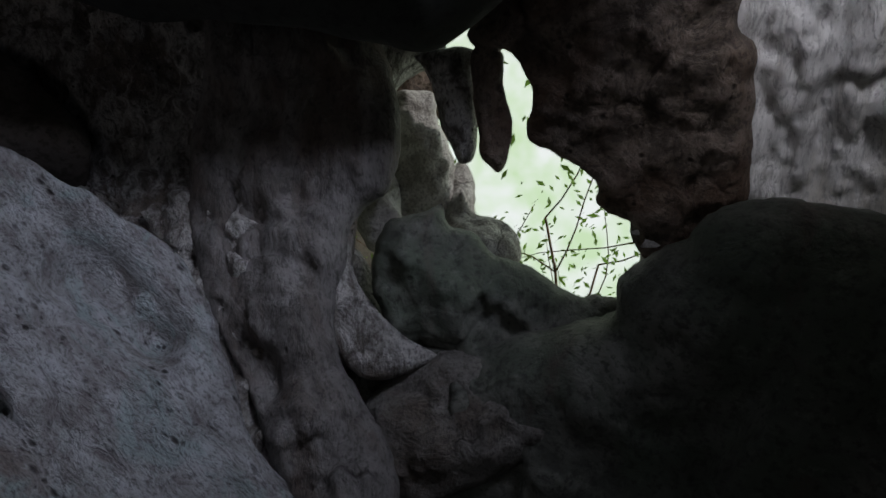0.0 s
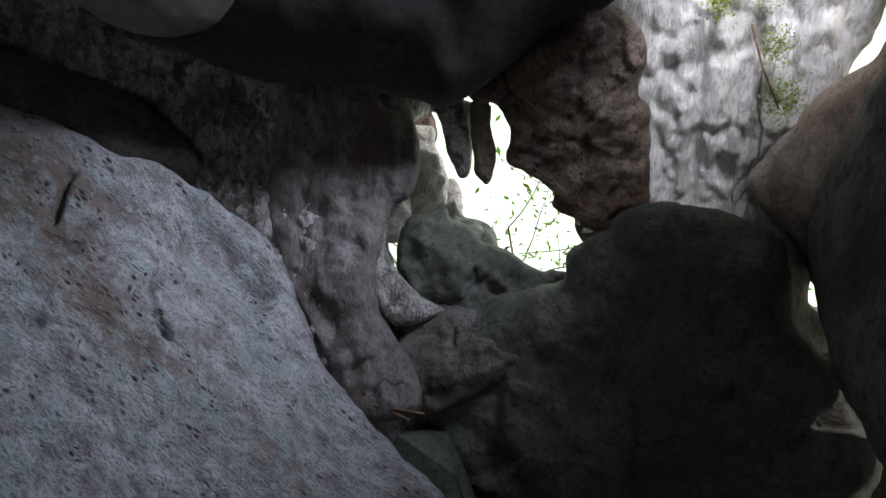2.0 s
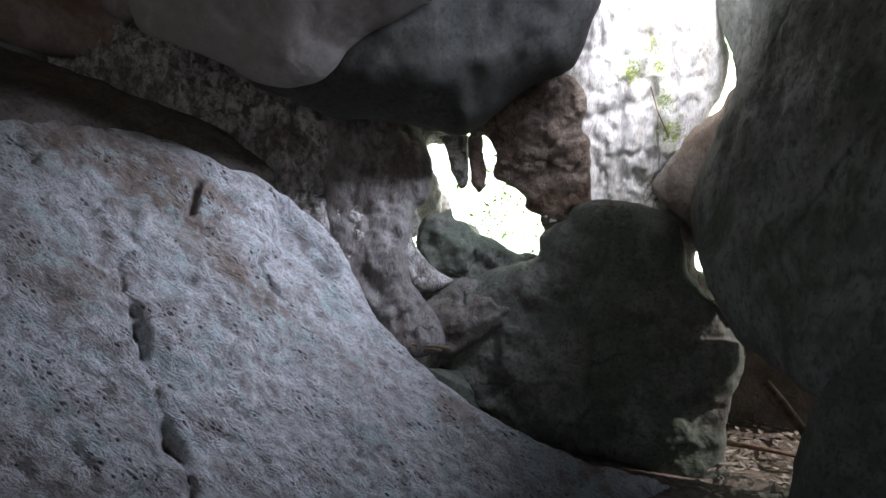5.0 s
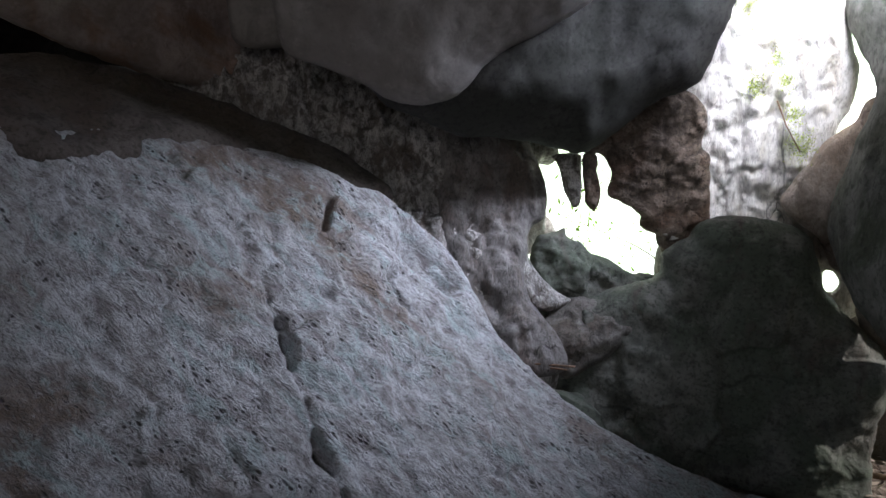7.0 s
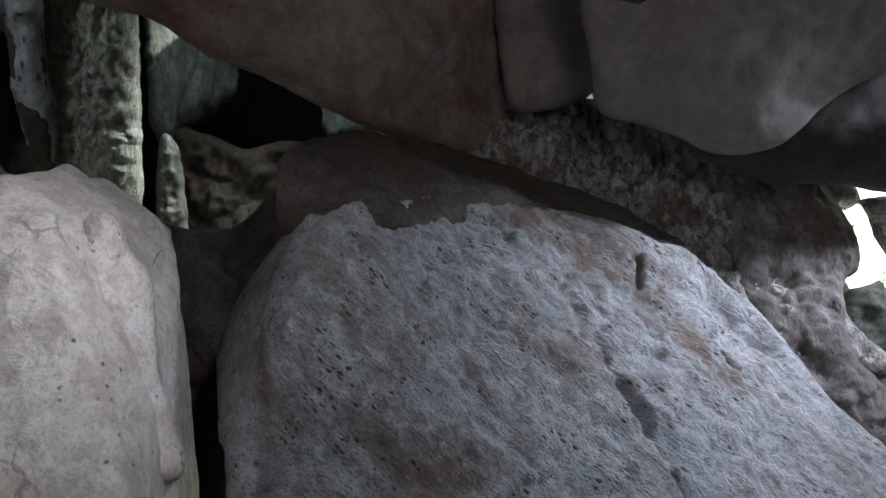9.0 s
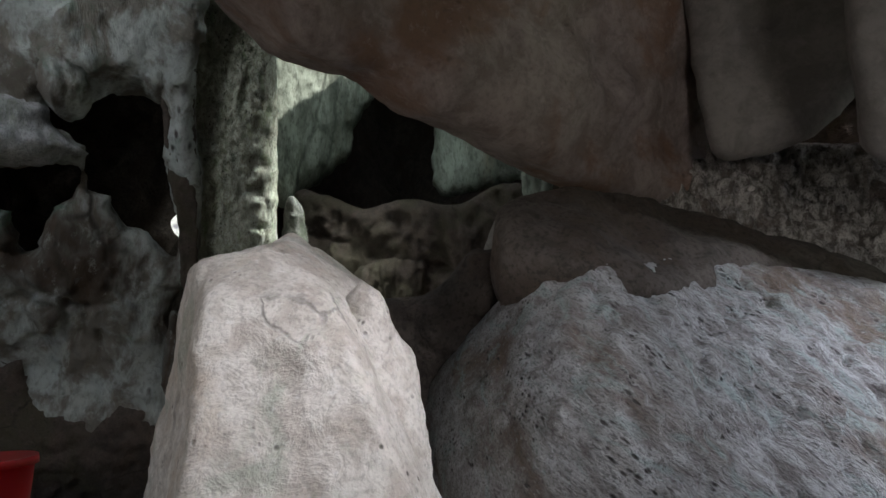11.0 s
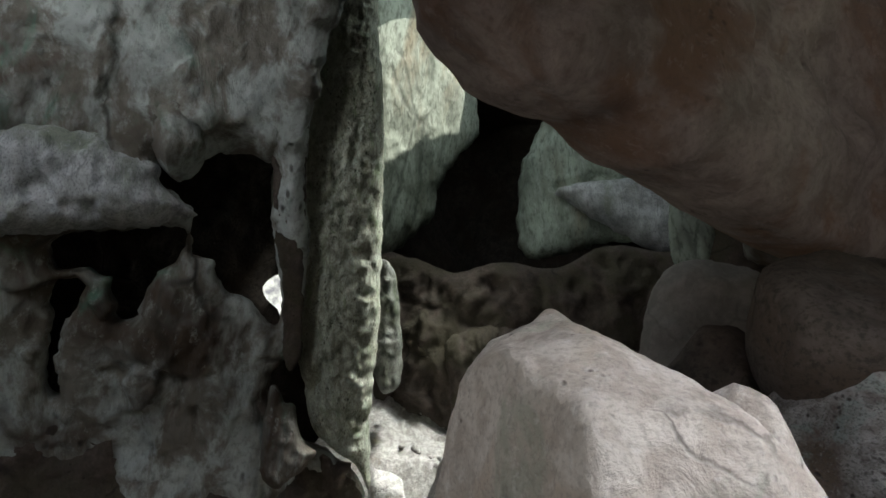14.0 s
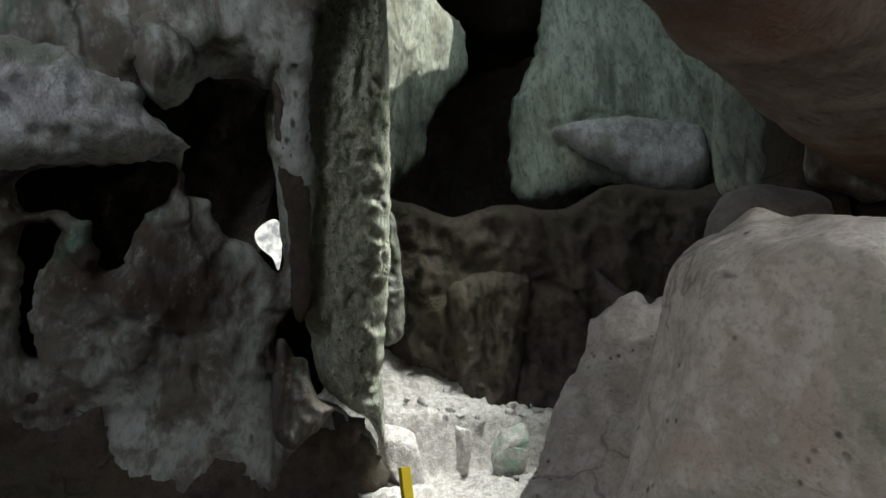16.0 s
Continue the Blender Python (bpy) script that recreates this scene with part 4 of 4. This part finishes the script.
# Cleft filler, darkened in colour for the shade between the boulders.
tagged(slab("boulder", CLEFT, RECESSROCK, 0.15, 0.4, 0.3, 0.08, 0.5, 0.01, step=0.05, seed=67, ridged=0.04), "brown rock filling the cleft, darkened to stand for its shade", "boulder")
tagged(slab("boulder", FLANK, WHITE, 0.12, 0.4, 0.2, 0.04, 0.4, 0.008, step=0.035, seed=68, ridged=0.03), "jagged grey-brown flank of rock beside the white boulder", "boulder")

# the high chamber
tagged(slab("rock_column", COLUMN, COLUMNROCK, 0.42, 0.42, 0.45, 0.04, 0.5, 0.035, 0.04, step=0.026, seed=41, ridged=0.02, chips=((0.14, 0.03), (0.07, 0.016))), "tall fluted greenish flowstone column", "rock column")
tagged(slab("wall_left", LEFTWALL, GREENROCK, 0.2, 0.5, 0.25, 0.06, 1.0, 0.006, 0.008, step=0.045, seed=42, ragged=0.05, ridged=0.02, chips=((0.6, 0.06), (0.2, 0.012)), grooves=WALL_CRACKS), "grey-green stained rock wall with dark hollows", "cave wall", **STRUCT)
# Sheet added behind the wall's holes so that they look shaded.
tagged(slab("hollow_shade_sheet", HOLLOW, RECESSROCK, 0.1, 0.3, 0.5, 0.12, 0.6, 0.02, step=0.09, seed=76, ridged=0.04), "dark sheet added behind the hollows, standing in for their shade", "cave wall", **STRUCT)
tagged(slab("rock_rib", SIDE, SHADEROCK, 0.04, 0.2, 0.06, 0.03, 0.4, 0.01, 0.015, step=0.03, seed=53, ragged=0.03), "dark brown rock rib between hollow and column", "rock rib")
tagged(slab("rock_ledge", BLOCK, GREENROCK, 0.3, 0.5, 0.3, 0.12, 1.1, 0.008, step=0.04, seed=43, ragged=0.05, ridged=0.03, chips=((0.7, 0.14), (0.25, 0.03)), grooves=LEDGE_CRACKS), "stained overhanging ledge of green and white rock", "rock ledge")
tagged(slab("rock_ledge", SHELF, RIBROCK, 0.25, 0.5, 0.25, 0.07, 0.7, 0.01, step=0.04, seed=44, ragged=0.04, ridged=0.03, chips=((0.5, 0.07),)), "smooth grey rock ledge with a pointed tip", "rock ledge")
tagged(slab("rock_flake", FLAKE, GREENROCK, 0.12, 0.2, 0.12, 0.05, 0.3, 0.02, 0.02, step=0.03, seed=65, ragged=0.03), "pale jagged flake leaning against the column", "rock flake")
# Self-lit panel added for the bright patch among the rocks.
tagged(slab("glow_panel", GAP, GAPGLOW, 0.02, 0.02, 0.05, 0.0, 0.3, 0.0, step=0.03, seed=66, ragged=0.01), "small glowing panel standing in for daylight between the rocks", "backdrop", **STRUCT)
tagged(slab("flowstone_curtain", CURTAIN, CURTAINROCK, 0.25, 0.5, 0.4, 0.04, 1.2, 0.006, 0.02, step=0.06, seed=45, ragged=0.05), "pale green flowstone curtain hanging behind the column", "flowstone")
tagged(slab("wall_alcove", ALCOVE, CURTAINROCK, 0.3, 0.4, 0.5, 0.08, 1.2, 0.008, 0.02, step=0.07, seed=46, ragged=0.06, ridged=0.02, grooves=[([(-1.52, -0.17), (-0.89, -0.04), (-0.01, -0.17), (0.7, -0.59)], 0.05, 0.12), ([(-0.32, 0.78), (-0.34, -0.01)], 0.03, 0.08)]), "greenish rock panel in the high alcove", "cave wall", **STRUCT)
# Panel and ledge stand well before the alcove, placed to fit the camera's view.
tagged(slab("rock_buttress", PANEL, CURTAINROCK, 0.12, 0.3, 0.15, 0.04, 0.5, 0.01, 0.02, step=0.04, seed=73), "pale green upright rock panel, placed to appear beside the alcove", "rock buttress")
tagged(slab("rock_ledge", LITROCK, GREENROCK, 0.12, 0.3, 0.15, 0.06, 0.3, 0.02, step=0.03, seed=74), "pale green jagged ledge, placed to appear at the alcove's end", "rock ledge")
tagged(slab("rock_ledge", LINTEL, RIBROCK, 0.35, 0.4, 0.3, 0.08, 0.6, 0.02, step=0.06, seed=47, ragged=0.04), "bluish grey ledge below the alcove panel", "rock ledge")
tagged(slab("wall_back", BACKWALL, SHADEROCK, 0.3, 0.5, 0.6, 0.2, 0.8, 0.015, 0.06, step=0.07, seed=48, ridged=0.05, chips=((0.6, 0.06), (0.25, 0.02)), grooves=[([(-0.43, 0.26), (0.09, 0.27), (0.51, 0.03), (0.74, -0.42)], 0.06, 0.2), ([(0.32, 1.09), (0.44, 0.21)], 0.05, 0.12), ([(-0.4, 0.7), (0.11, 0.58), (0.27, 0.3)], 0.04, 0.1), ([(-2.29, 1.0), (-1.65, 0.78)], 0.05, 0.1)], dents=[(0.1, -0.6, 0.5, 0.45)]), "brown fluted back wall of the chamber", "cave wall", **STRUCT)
tagged(slab("rock_stump", STUMP, WALLROCK, 0.2, 0.2, 0.2, 0.05, 0.3, 0.02, 0.03, step=0.04, seed=49), "grey fluted rock stump behind the column", "rock stump")
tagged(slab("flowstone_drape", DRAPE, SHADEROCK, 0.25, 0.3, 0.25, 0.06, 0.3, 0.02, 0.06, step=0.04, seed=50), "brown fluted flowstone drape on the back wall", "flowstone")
tagged(slab("boulder", SADDLE, CEILROCK, 0.3, 0.5, 0.4, 0.08, 0.6, step=0.05, seed=51), "grey-brown boulder wedged behind the sloping boulder", "boulder")
# Brown rock foot whose dark colour also carries the wall's lower shade.
tagged(slab("wall_foot_shade", FOOTWALL, SHADEROCK, 0.22, 0.4, 0.6, 0.08, 0.6, 0.02, step=0.05, seed=52, ragged=0.12, ridged=0.06), "brown rock foot of the stained wall, darkened as in shade", "cave wall", **STRUCT)


# rubble slope, standing stones and clutter of the high chamber
def stone(name, x, y, z, sx, sy, sz, material, seed, lean=0.0, flat=0.4, step=3):
    """One broken block: a sphere squared off and roughened."""
    bm = bmesh.new()
    bmesh.ops.create_icosphere(bm, subdivisions=step, radius=1.0)
    p = np.array([v.co[:] for v in bm.verts])
    cut = np.random.default_rng(int(seed))
    for _ in range(11):
        way = cut.normal(size=3)
        way /= np.linalg.norm(way)
        p = p - np.clip(p @ way - cut.uniform(0.45, 0.75) * (1.3 - flat), 0, None)[:, None] * way
    p /= np.abs(p).max(0)
    p = p * (sx / 2, sy / 2, sz / 2)
    nrm = p / (np.linalg.norm(p, axis=1)[:, None] + 1e-9)
    p = p + nrm * (min(sx, sy, sz) * 0.10 * fbm(p + seed * 3.1, min(sx, sy, sz) * 0.7, 4, seed))[:, None]
    p[:, 0] += lean * (p[:, 2] + sz / 2)
    for v, c in zip(bm.verts, p + (x, y, z)):
        v.co = c
    for f in bm.faces:
        f.smooth = True
    me = bpy.data.meshes.new(name)
    bm.to_mesh(me)
    bm.free()
    me.materials.append(material)
    return new(name, me)


def slope_height(x, y):
    """A low broken step, with the rubble rising behind it towards the column."""
    behind = (y - 5.5) * 0.82 - (x + 7.8) * 0.57
    along = (x + 7.8) * 0.82 + (y - 5.5) * 0.57
    step = np.clip((behind - 0.3) / 0.2, 0, 1)
    return 0.62 * step * step * (3 - 2 * step) + np.clip(behind - 0.25, 0, 1.3) * np.clip(0.72 - 0.32 * (along + 0.5), 0.05, 0.9)


def mound():
    """The pale rubble slope between the column and the back wall."""
    xs, ys = np.arange(-9.9, -6.2, 0.045), np.arange(4.2, 7.6, 0.045)
    gx, gy = np.meshgrid(xs, ys)
    w = np.stack([gx.ravel(), gy.ravel(), np.zeros(gx.size)], 1)
    w[:, 2] = 0.05 + slope_height(w[:, 0], w[:, 1]) + 0.10 * fbm(w, 0.5, 4, 71) + 0.07 * np.abs(fbm(w, 0.16, 3, 72)) * 2
    rim = (gx == xs[0]) | (gx == xs[-1]) | (gy == ys[0]) | (gy == ys[-1])
    w[rim.ravel(), 2] = -0.8
    nx = len(xs)
    faces = [(j * nx + i, j * nx + i + 1, (j + 1) * nx + i + 1, (j + 1) * nx + i) for j in range(len(ys) - 1) for i in range(nx - 1)]
    return mesh_object("rubble_slope", w, faces, CHALK)


tagged(mound(), "white rubble slope of broken chalky stone", "rubble slope", kind="structure")
tagged(stone("standing_stone", -7.78, 5.50, 0.40, 0.30, 0.28, 0.74, CHALK, 1, 0.05, 0.3, 4), "upright white broken stone at the slope's foot", "stone", "stones on the rubble slope")
tagged(stone("standing_stone", -7.26, 5.87, 0.40, 0.66, 0.42, 0.72, STAINED, 2, 0.12, 0.3, 4), "broad white broken stone with a green stain", "stone", "stones on the rubble slope")
tagged(stone("standing_stone", -8.36, 5.10, 0.36, 0.72, 0.5, 0.86, CHALK, 3, -0.1, 0.3, 4), "leaning white broken stone beside the column", "stone", "stones on the rubble slope")
rng = random.Random(5)
for k in range(60):
    x = rng.uniform(-9.3, -6.6)
    y = rng.uniform(5.6, 6.9)
    z = 0.08 + float(slope_height(np.float64(x), np.float64(y)))
    d = rng.uniform(0.07, 0.20)
    tagged(stone("stone", x, y, z, d * rng.uniform(0.8, 1.5), d, d * rng.uniform(0.6, 1.1), CHALK, 10 + k, rng.uniform(-0.2, 0.2), 0.6, 2), "small white broken stone lying on the rubble slope", "stone", "stones on the rubble slope")


def part(name, bm, material, parent, label=""):
    me = bpy.data.meshes.new(name)
    bm.to_mesh(me)
    bm.free()
    me.materials.append(material)
    ob = new(name, me)
    ob.parent = parent
    if label:
        ob["label"] = label
    return ob


def bar(a, b, width, depth, bevel=0.004):
    """A bevelled square bar from a to b."""
    bm = bmesh.new()
    bmesh.ops.create_cube(bm, size=1)
    a, b = Vector(a), Vector(b)
    bmesh.ops.scale(bm, vec=(width, depth, (b - a).length), verts=bm.verts)
    bmesh.ops.bevel(bm, geom=bm.edges[:], offset=bevel, segments=2, affect="EDGES")
    m = Matrix.Translation((a + b) / 2) @ (b - a).to_track_quat("Z", "Y").to_matrix().to_4x4()
    bmesh.ops.transform(bm, matrix=m, verts=bm.verts)
    return bm


def tube(points, r0, r1, sides=8, wobble=0.0):
    """A tapering round stem along points."""
    bm, rings = bmesh.new(), []
    pts = [Vector(p) for p in points]
    for k, p in enumerate(pts):
        d = (pts[min(k + 1, len(pts) - 1)] - pts[max(k - 1, 0)]).normalized()
        side = d.cross(Vector((0.3, 0.2, 1))).normalized()
        up = d.cross(side)
        r = r0 + (r1 - r0) * k / max(1, len(pts) - 1)
        rings.append([bm.verts.new(p + (side * math.cos(2 * math.pi * i / sides) + up * math.sin(2 * math.pi * i / sides)) * r * (1 + wobble * math.sin(5 * i + 3 * k))) for i in range(sides)])
    for a, b in zip(rings, rings[1:]):
        for i in range(sides):
            bm.faces.new((a[i], a[(i + 1) % sides], b[(i + 1) % sides], b[i])).smooth = True
    bm.faces.new(rings[0][::-1])
    bm.faces.new(rings[-1])
    return bm


rail = tagged(new("handrail"), "yellow painted handrail end beside the column foot", "handrail")
part("post", bar((-7.58, 4.23, -0.7), (-7.74, 4.27, 0.42), 0.13, 0.06), YELLOW, rail)
part("foot_plate", bar((-7.58, 4.23, -0.72), (-7.58, 4.23, -0.66), 0.24, 0.2), YELLOW, rail)
bin_ob = tagged(new("litter_bin"), "red plastic litter bin standing by the wall", "litter bin")
part("tub", tube([(-6.75, 0.84, -0.72), (-6.75, 0.84, 0.0), (-6.75, 0.84, 0.52)], 0.22, 0.27, 24), RED, bin_ob)
part("rim", tube([(-6.75, 0.84, 0.52), (-6.75, 0.84, 0.58)], 0.30, 0.29, 24), RED, bin_ob)

# the daylight outside
# Chalk colour stands in for sunlight on this pillar.
tagged(slab("outside_rock", OUTCOL, CHALK, 0.2, 0.25, 0.2, 0.04, 0.3, 0.02, 0.02, step=0.025, seed=81), "rock pillar outside the opening, coloured pale as if sunlit", "rock")
tagged(slab("outside_rock", OUTLOW, CHALK, 0.1, 0.2, 0.12, 0.04, 0.2, 0.02, step=0.025, seed=82), "sunlit pale rocks below the pillar", "rock")
tagged(slab("outside_rock", OUTSTEP, CHALK, 0.1, 0.2, 0.12, 0.04, 0.2, 0.02, step=0.025, seed=83), "sunlit white stepped rock outside the opening", "rock")
tagged(slab("outside_rock", OUTWARM, BROWNROCK, 0.1, 0.2, 0.12, 0.04, 0.2, 0.02, step=0.025, seed=84), "warm orange sunlit rock outside the opening", "rock")
# Self-lit sheet in place of the daylit distance.
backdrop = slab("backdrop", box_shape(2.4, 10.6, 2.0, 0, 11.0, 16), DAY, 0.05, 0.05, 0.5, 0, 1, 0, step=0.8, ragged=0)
tagged(backdrop, "glowing pale green sheet standing in for daylit greenery and sky", "backdrop", **STRUCT)


def tree(base, seed, leaves, spread):
    """A slender outdoor tree: a leaning trunk with limbs and a loose crown of small leaves."""
    r = random.Random(seed)
    ob = tagged(new("tree"), "slender sunlit green tree outside the opening", "tree", "trees outside")
    base = Vector(base)
    lean = Vector((r.uniform(-0.5, 0.5), r.uniform(-0.2, 0.2), 3.4))
    trunk = [base + lean * (k / 6) + Vector((r.uniform(-0.08, 0.08), r.uniform(-0.08, 0.08), 0)) for k in range(7)]
    part("trunk", tube(trunk, 0.028, 0.012), WOOD, ob)
    verts, faces = [], []
    for k in range(11):
        start = trunk[1 + k % 6]
        way = Vector((r.uniform(-1, 1), r.uniform(-0.5, 0.5), r.uniform(-0.2, 0.8))).normalized()
        pts = [start]
        for _ in range(6):
            way = (way + Vector((r.uniform(-0.3, 0.3), r.uniform(-0.3, 0.3), r.uniform(-0.25, 0.2)))).normalized()
            pts.append(pts[-1] + way * spread / 6)
        part("limb", tube(pts, 0.010, 0.003, 6), WOOD, ob)
        for p in pts[1:]:
            for _ in range(leaves):
                c = p + Vector((r.gauss(0, 0.22), r.gauss(0, 0.18), r.gauss(0, 0.2)))
                a = Vector((r.gauss(0, 1), r.gauss(0, 1), r.gauss(0, 1))).normalized()
                b = a.orthogonal().normalized()
                s, n0 = r.uniform(0.025, 0.06), len(verts)
                verts += [c - a * s, c + b * s * 0.4, c + a * s, c - b * s * 0.4]
                faces.append((n0, n0 + 1, n0 + 2, n0 + 3))
    crown = mesh_object("crown", verts, faces, LEAF, ob)
    return ob


for k, (x, y) in enumerate(((-0.9, 7.7), (0.3, 8.6), (1.5, 7.8), (-0.3, 9.4), (1.2, 9.6))):
    tree((x, y, -0.75 - 0.8 * (y - 6.2)), 90 + k, 7, 1.7)


def tuft(name, at, size, count, material, seed, label, category):
    """A clump of small leaves growing on rock."""
    r = random.Random(seed)
    verts, faces = [], []
    for _ in range(count):
        c = Vector(at) + Vector((r.gauss(0, size), r.gauss(0, size * 0.25), r.gauss(0, size * 1.3)))
        a = Vector((r.gauss(0, 1), r.gauss(-0.6, 0.6), r.gauss(0.2, 1))).normalized()
        b = a.orthogonal().normalized()
        s, n0 = r.uniform(0.005, 0.013), len(verts)
        verts += [c, c + a * s + b * s * 0.5, c + a * s * 2, c + a * s - b * s * 0.5]
        faces.append((n0, n0 + 1, n0 + 2, n0 + 3))
    return tagged(mesh_object(name, verts, faces, material), label, category, "moss tufts on the bright wall", "stuff")


for k, (p, size, count) in enumerate((((1.98, 5.06, 2.43), 0.035, 420), ((2.32, 5.04, 1.95), 0.045, 500), ((2.25, 5.04, 2.2), 0.035, 300), ((2.2, 5.05, 2.45), 0.03, 240), ((2.12, 5.05, 2.62), 0.035, 220), ((1.9, 5.02, 3.05), 0.06, 300))):
    tuft("moss_tuft", p, size, count, MOSS, 200 + k, "bright green moss tuft on the pale fluted wall", "moss")

# the passage floor beside the dark boulder
r9 = random.Random(9)
verts, faces = [], []
for _ in range(1500):
    c = Vector((r9.uniform(2.6, 4.8), r9.uniform(3.8, 6.6), -0.66 + r9.uniform(-0.02, 0.05)))
    a = Vector((r9.gauss(0, 1), r9.gauss(0, 1), r9.gauss(0, 0.3))).normalized()
    b = a.cross(Vector((0, 0, 1))).normalized()
    s, n0 = r9.uniform(0.02, 0.06), len(verts)
    verts += [c - a * s, c + b * s * 0.5, c + a * s, c - b * s * 0.5]
    faces.append((n0, n0 + 1, n0 + 2, n0 + 3))
tagged(mesh_object("leaf_litter", verts, faces, LITTER), "dry leaf litter and crumbs on the passage floor", "leaf litter", kind="stuff")


def stick(points, r0, r1):
    me = bpy.data.meshes.new("stick")
    bm = tube(points, r0, r1, 10, 0.08)
    bm.to_mesh(me)
    bm.free()
    me.materials.append(WOOD)
    return tagged(new("stick", me), "dry brown stick lying on the rocks", "stick", "sticks on the floor")


stick([(3.02, 4.76, 0.12), (3.1, 4.66, 0.03), (3.2, 4.5, -0.1), (3.35, 4.3, -0.35), (3.5, 4.1, -0.66)], 0.035, 0.028)
stick([(2.9, 5.4, -0.6), (3.2, 5.3, -0.58), (3.6, 5.25, -0.6)], 0.025, 0.015)
# Filler added to hide daylight showing between the boulders.
tagged(stone("boulder", 0.55, 4.6, -0.27, 1.1, 0.8, 1.0, DARKROCK, 401, 0, 0.5, 5), "dark low boulder added to cover a bright gap between two boulders", "boulder")
stick([(0.3, 4.35, 0.26), (0.5, 4.33, 0.28), (0.75, 4.38, 0.27)], 0.012, 0.008)
stick([(0.35, 4.30, 0.24), (0.55, 4.36, 0.25), (0.7, 4.30, 0.26)], 0.010, 0.006)
stick([(2.14, 5.04, 2.3), (2.2, 5.0, 2.1), (2.29, 4.98, 1.9)], 0.006, 0.004)
for k, (x, y, z, d) in enumerate(((1.43, 5.0, 1.24, 0.055), (1.52, 5.03, 1.2, 0.045), (1.36, 5.05, 1.27, 0.03))):
    tagged(stone("stone", x, y, z, d * 1.4, d, d * 0.7, CHALK, 300 + k, 0, 0.6, 2), "pale broken stone lying on the dark boulder", "stone", "crumbs on the dark boulder")
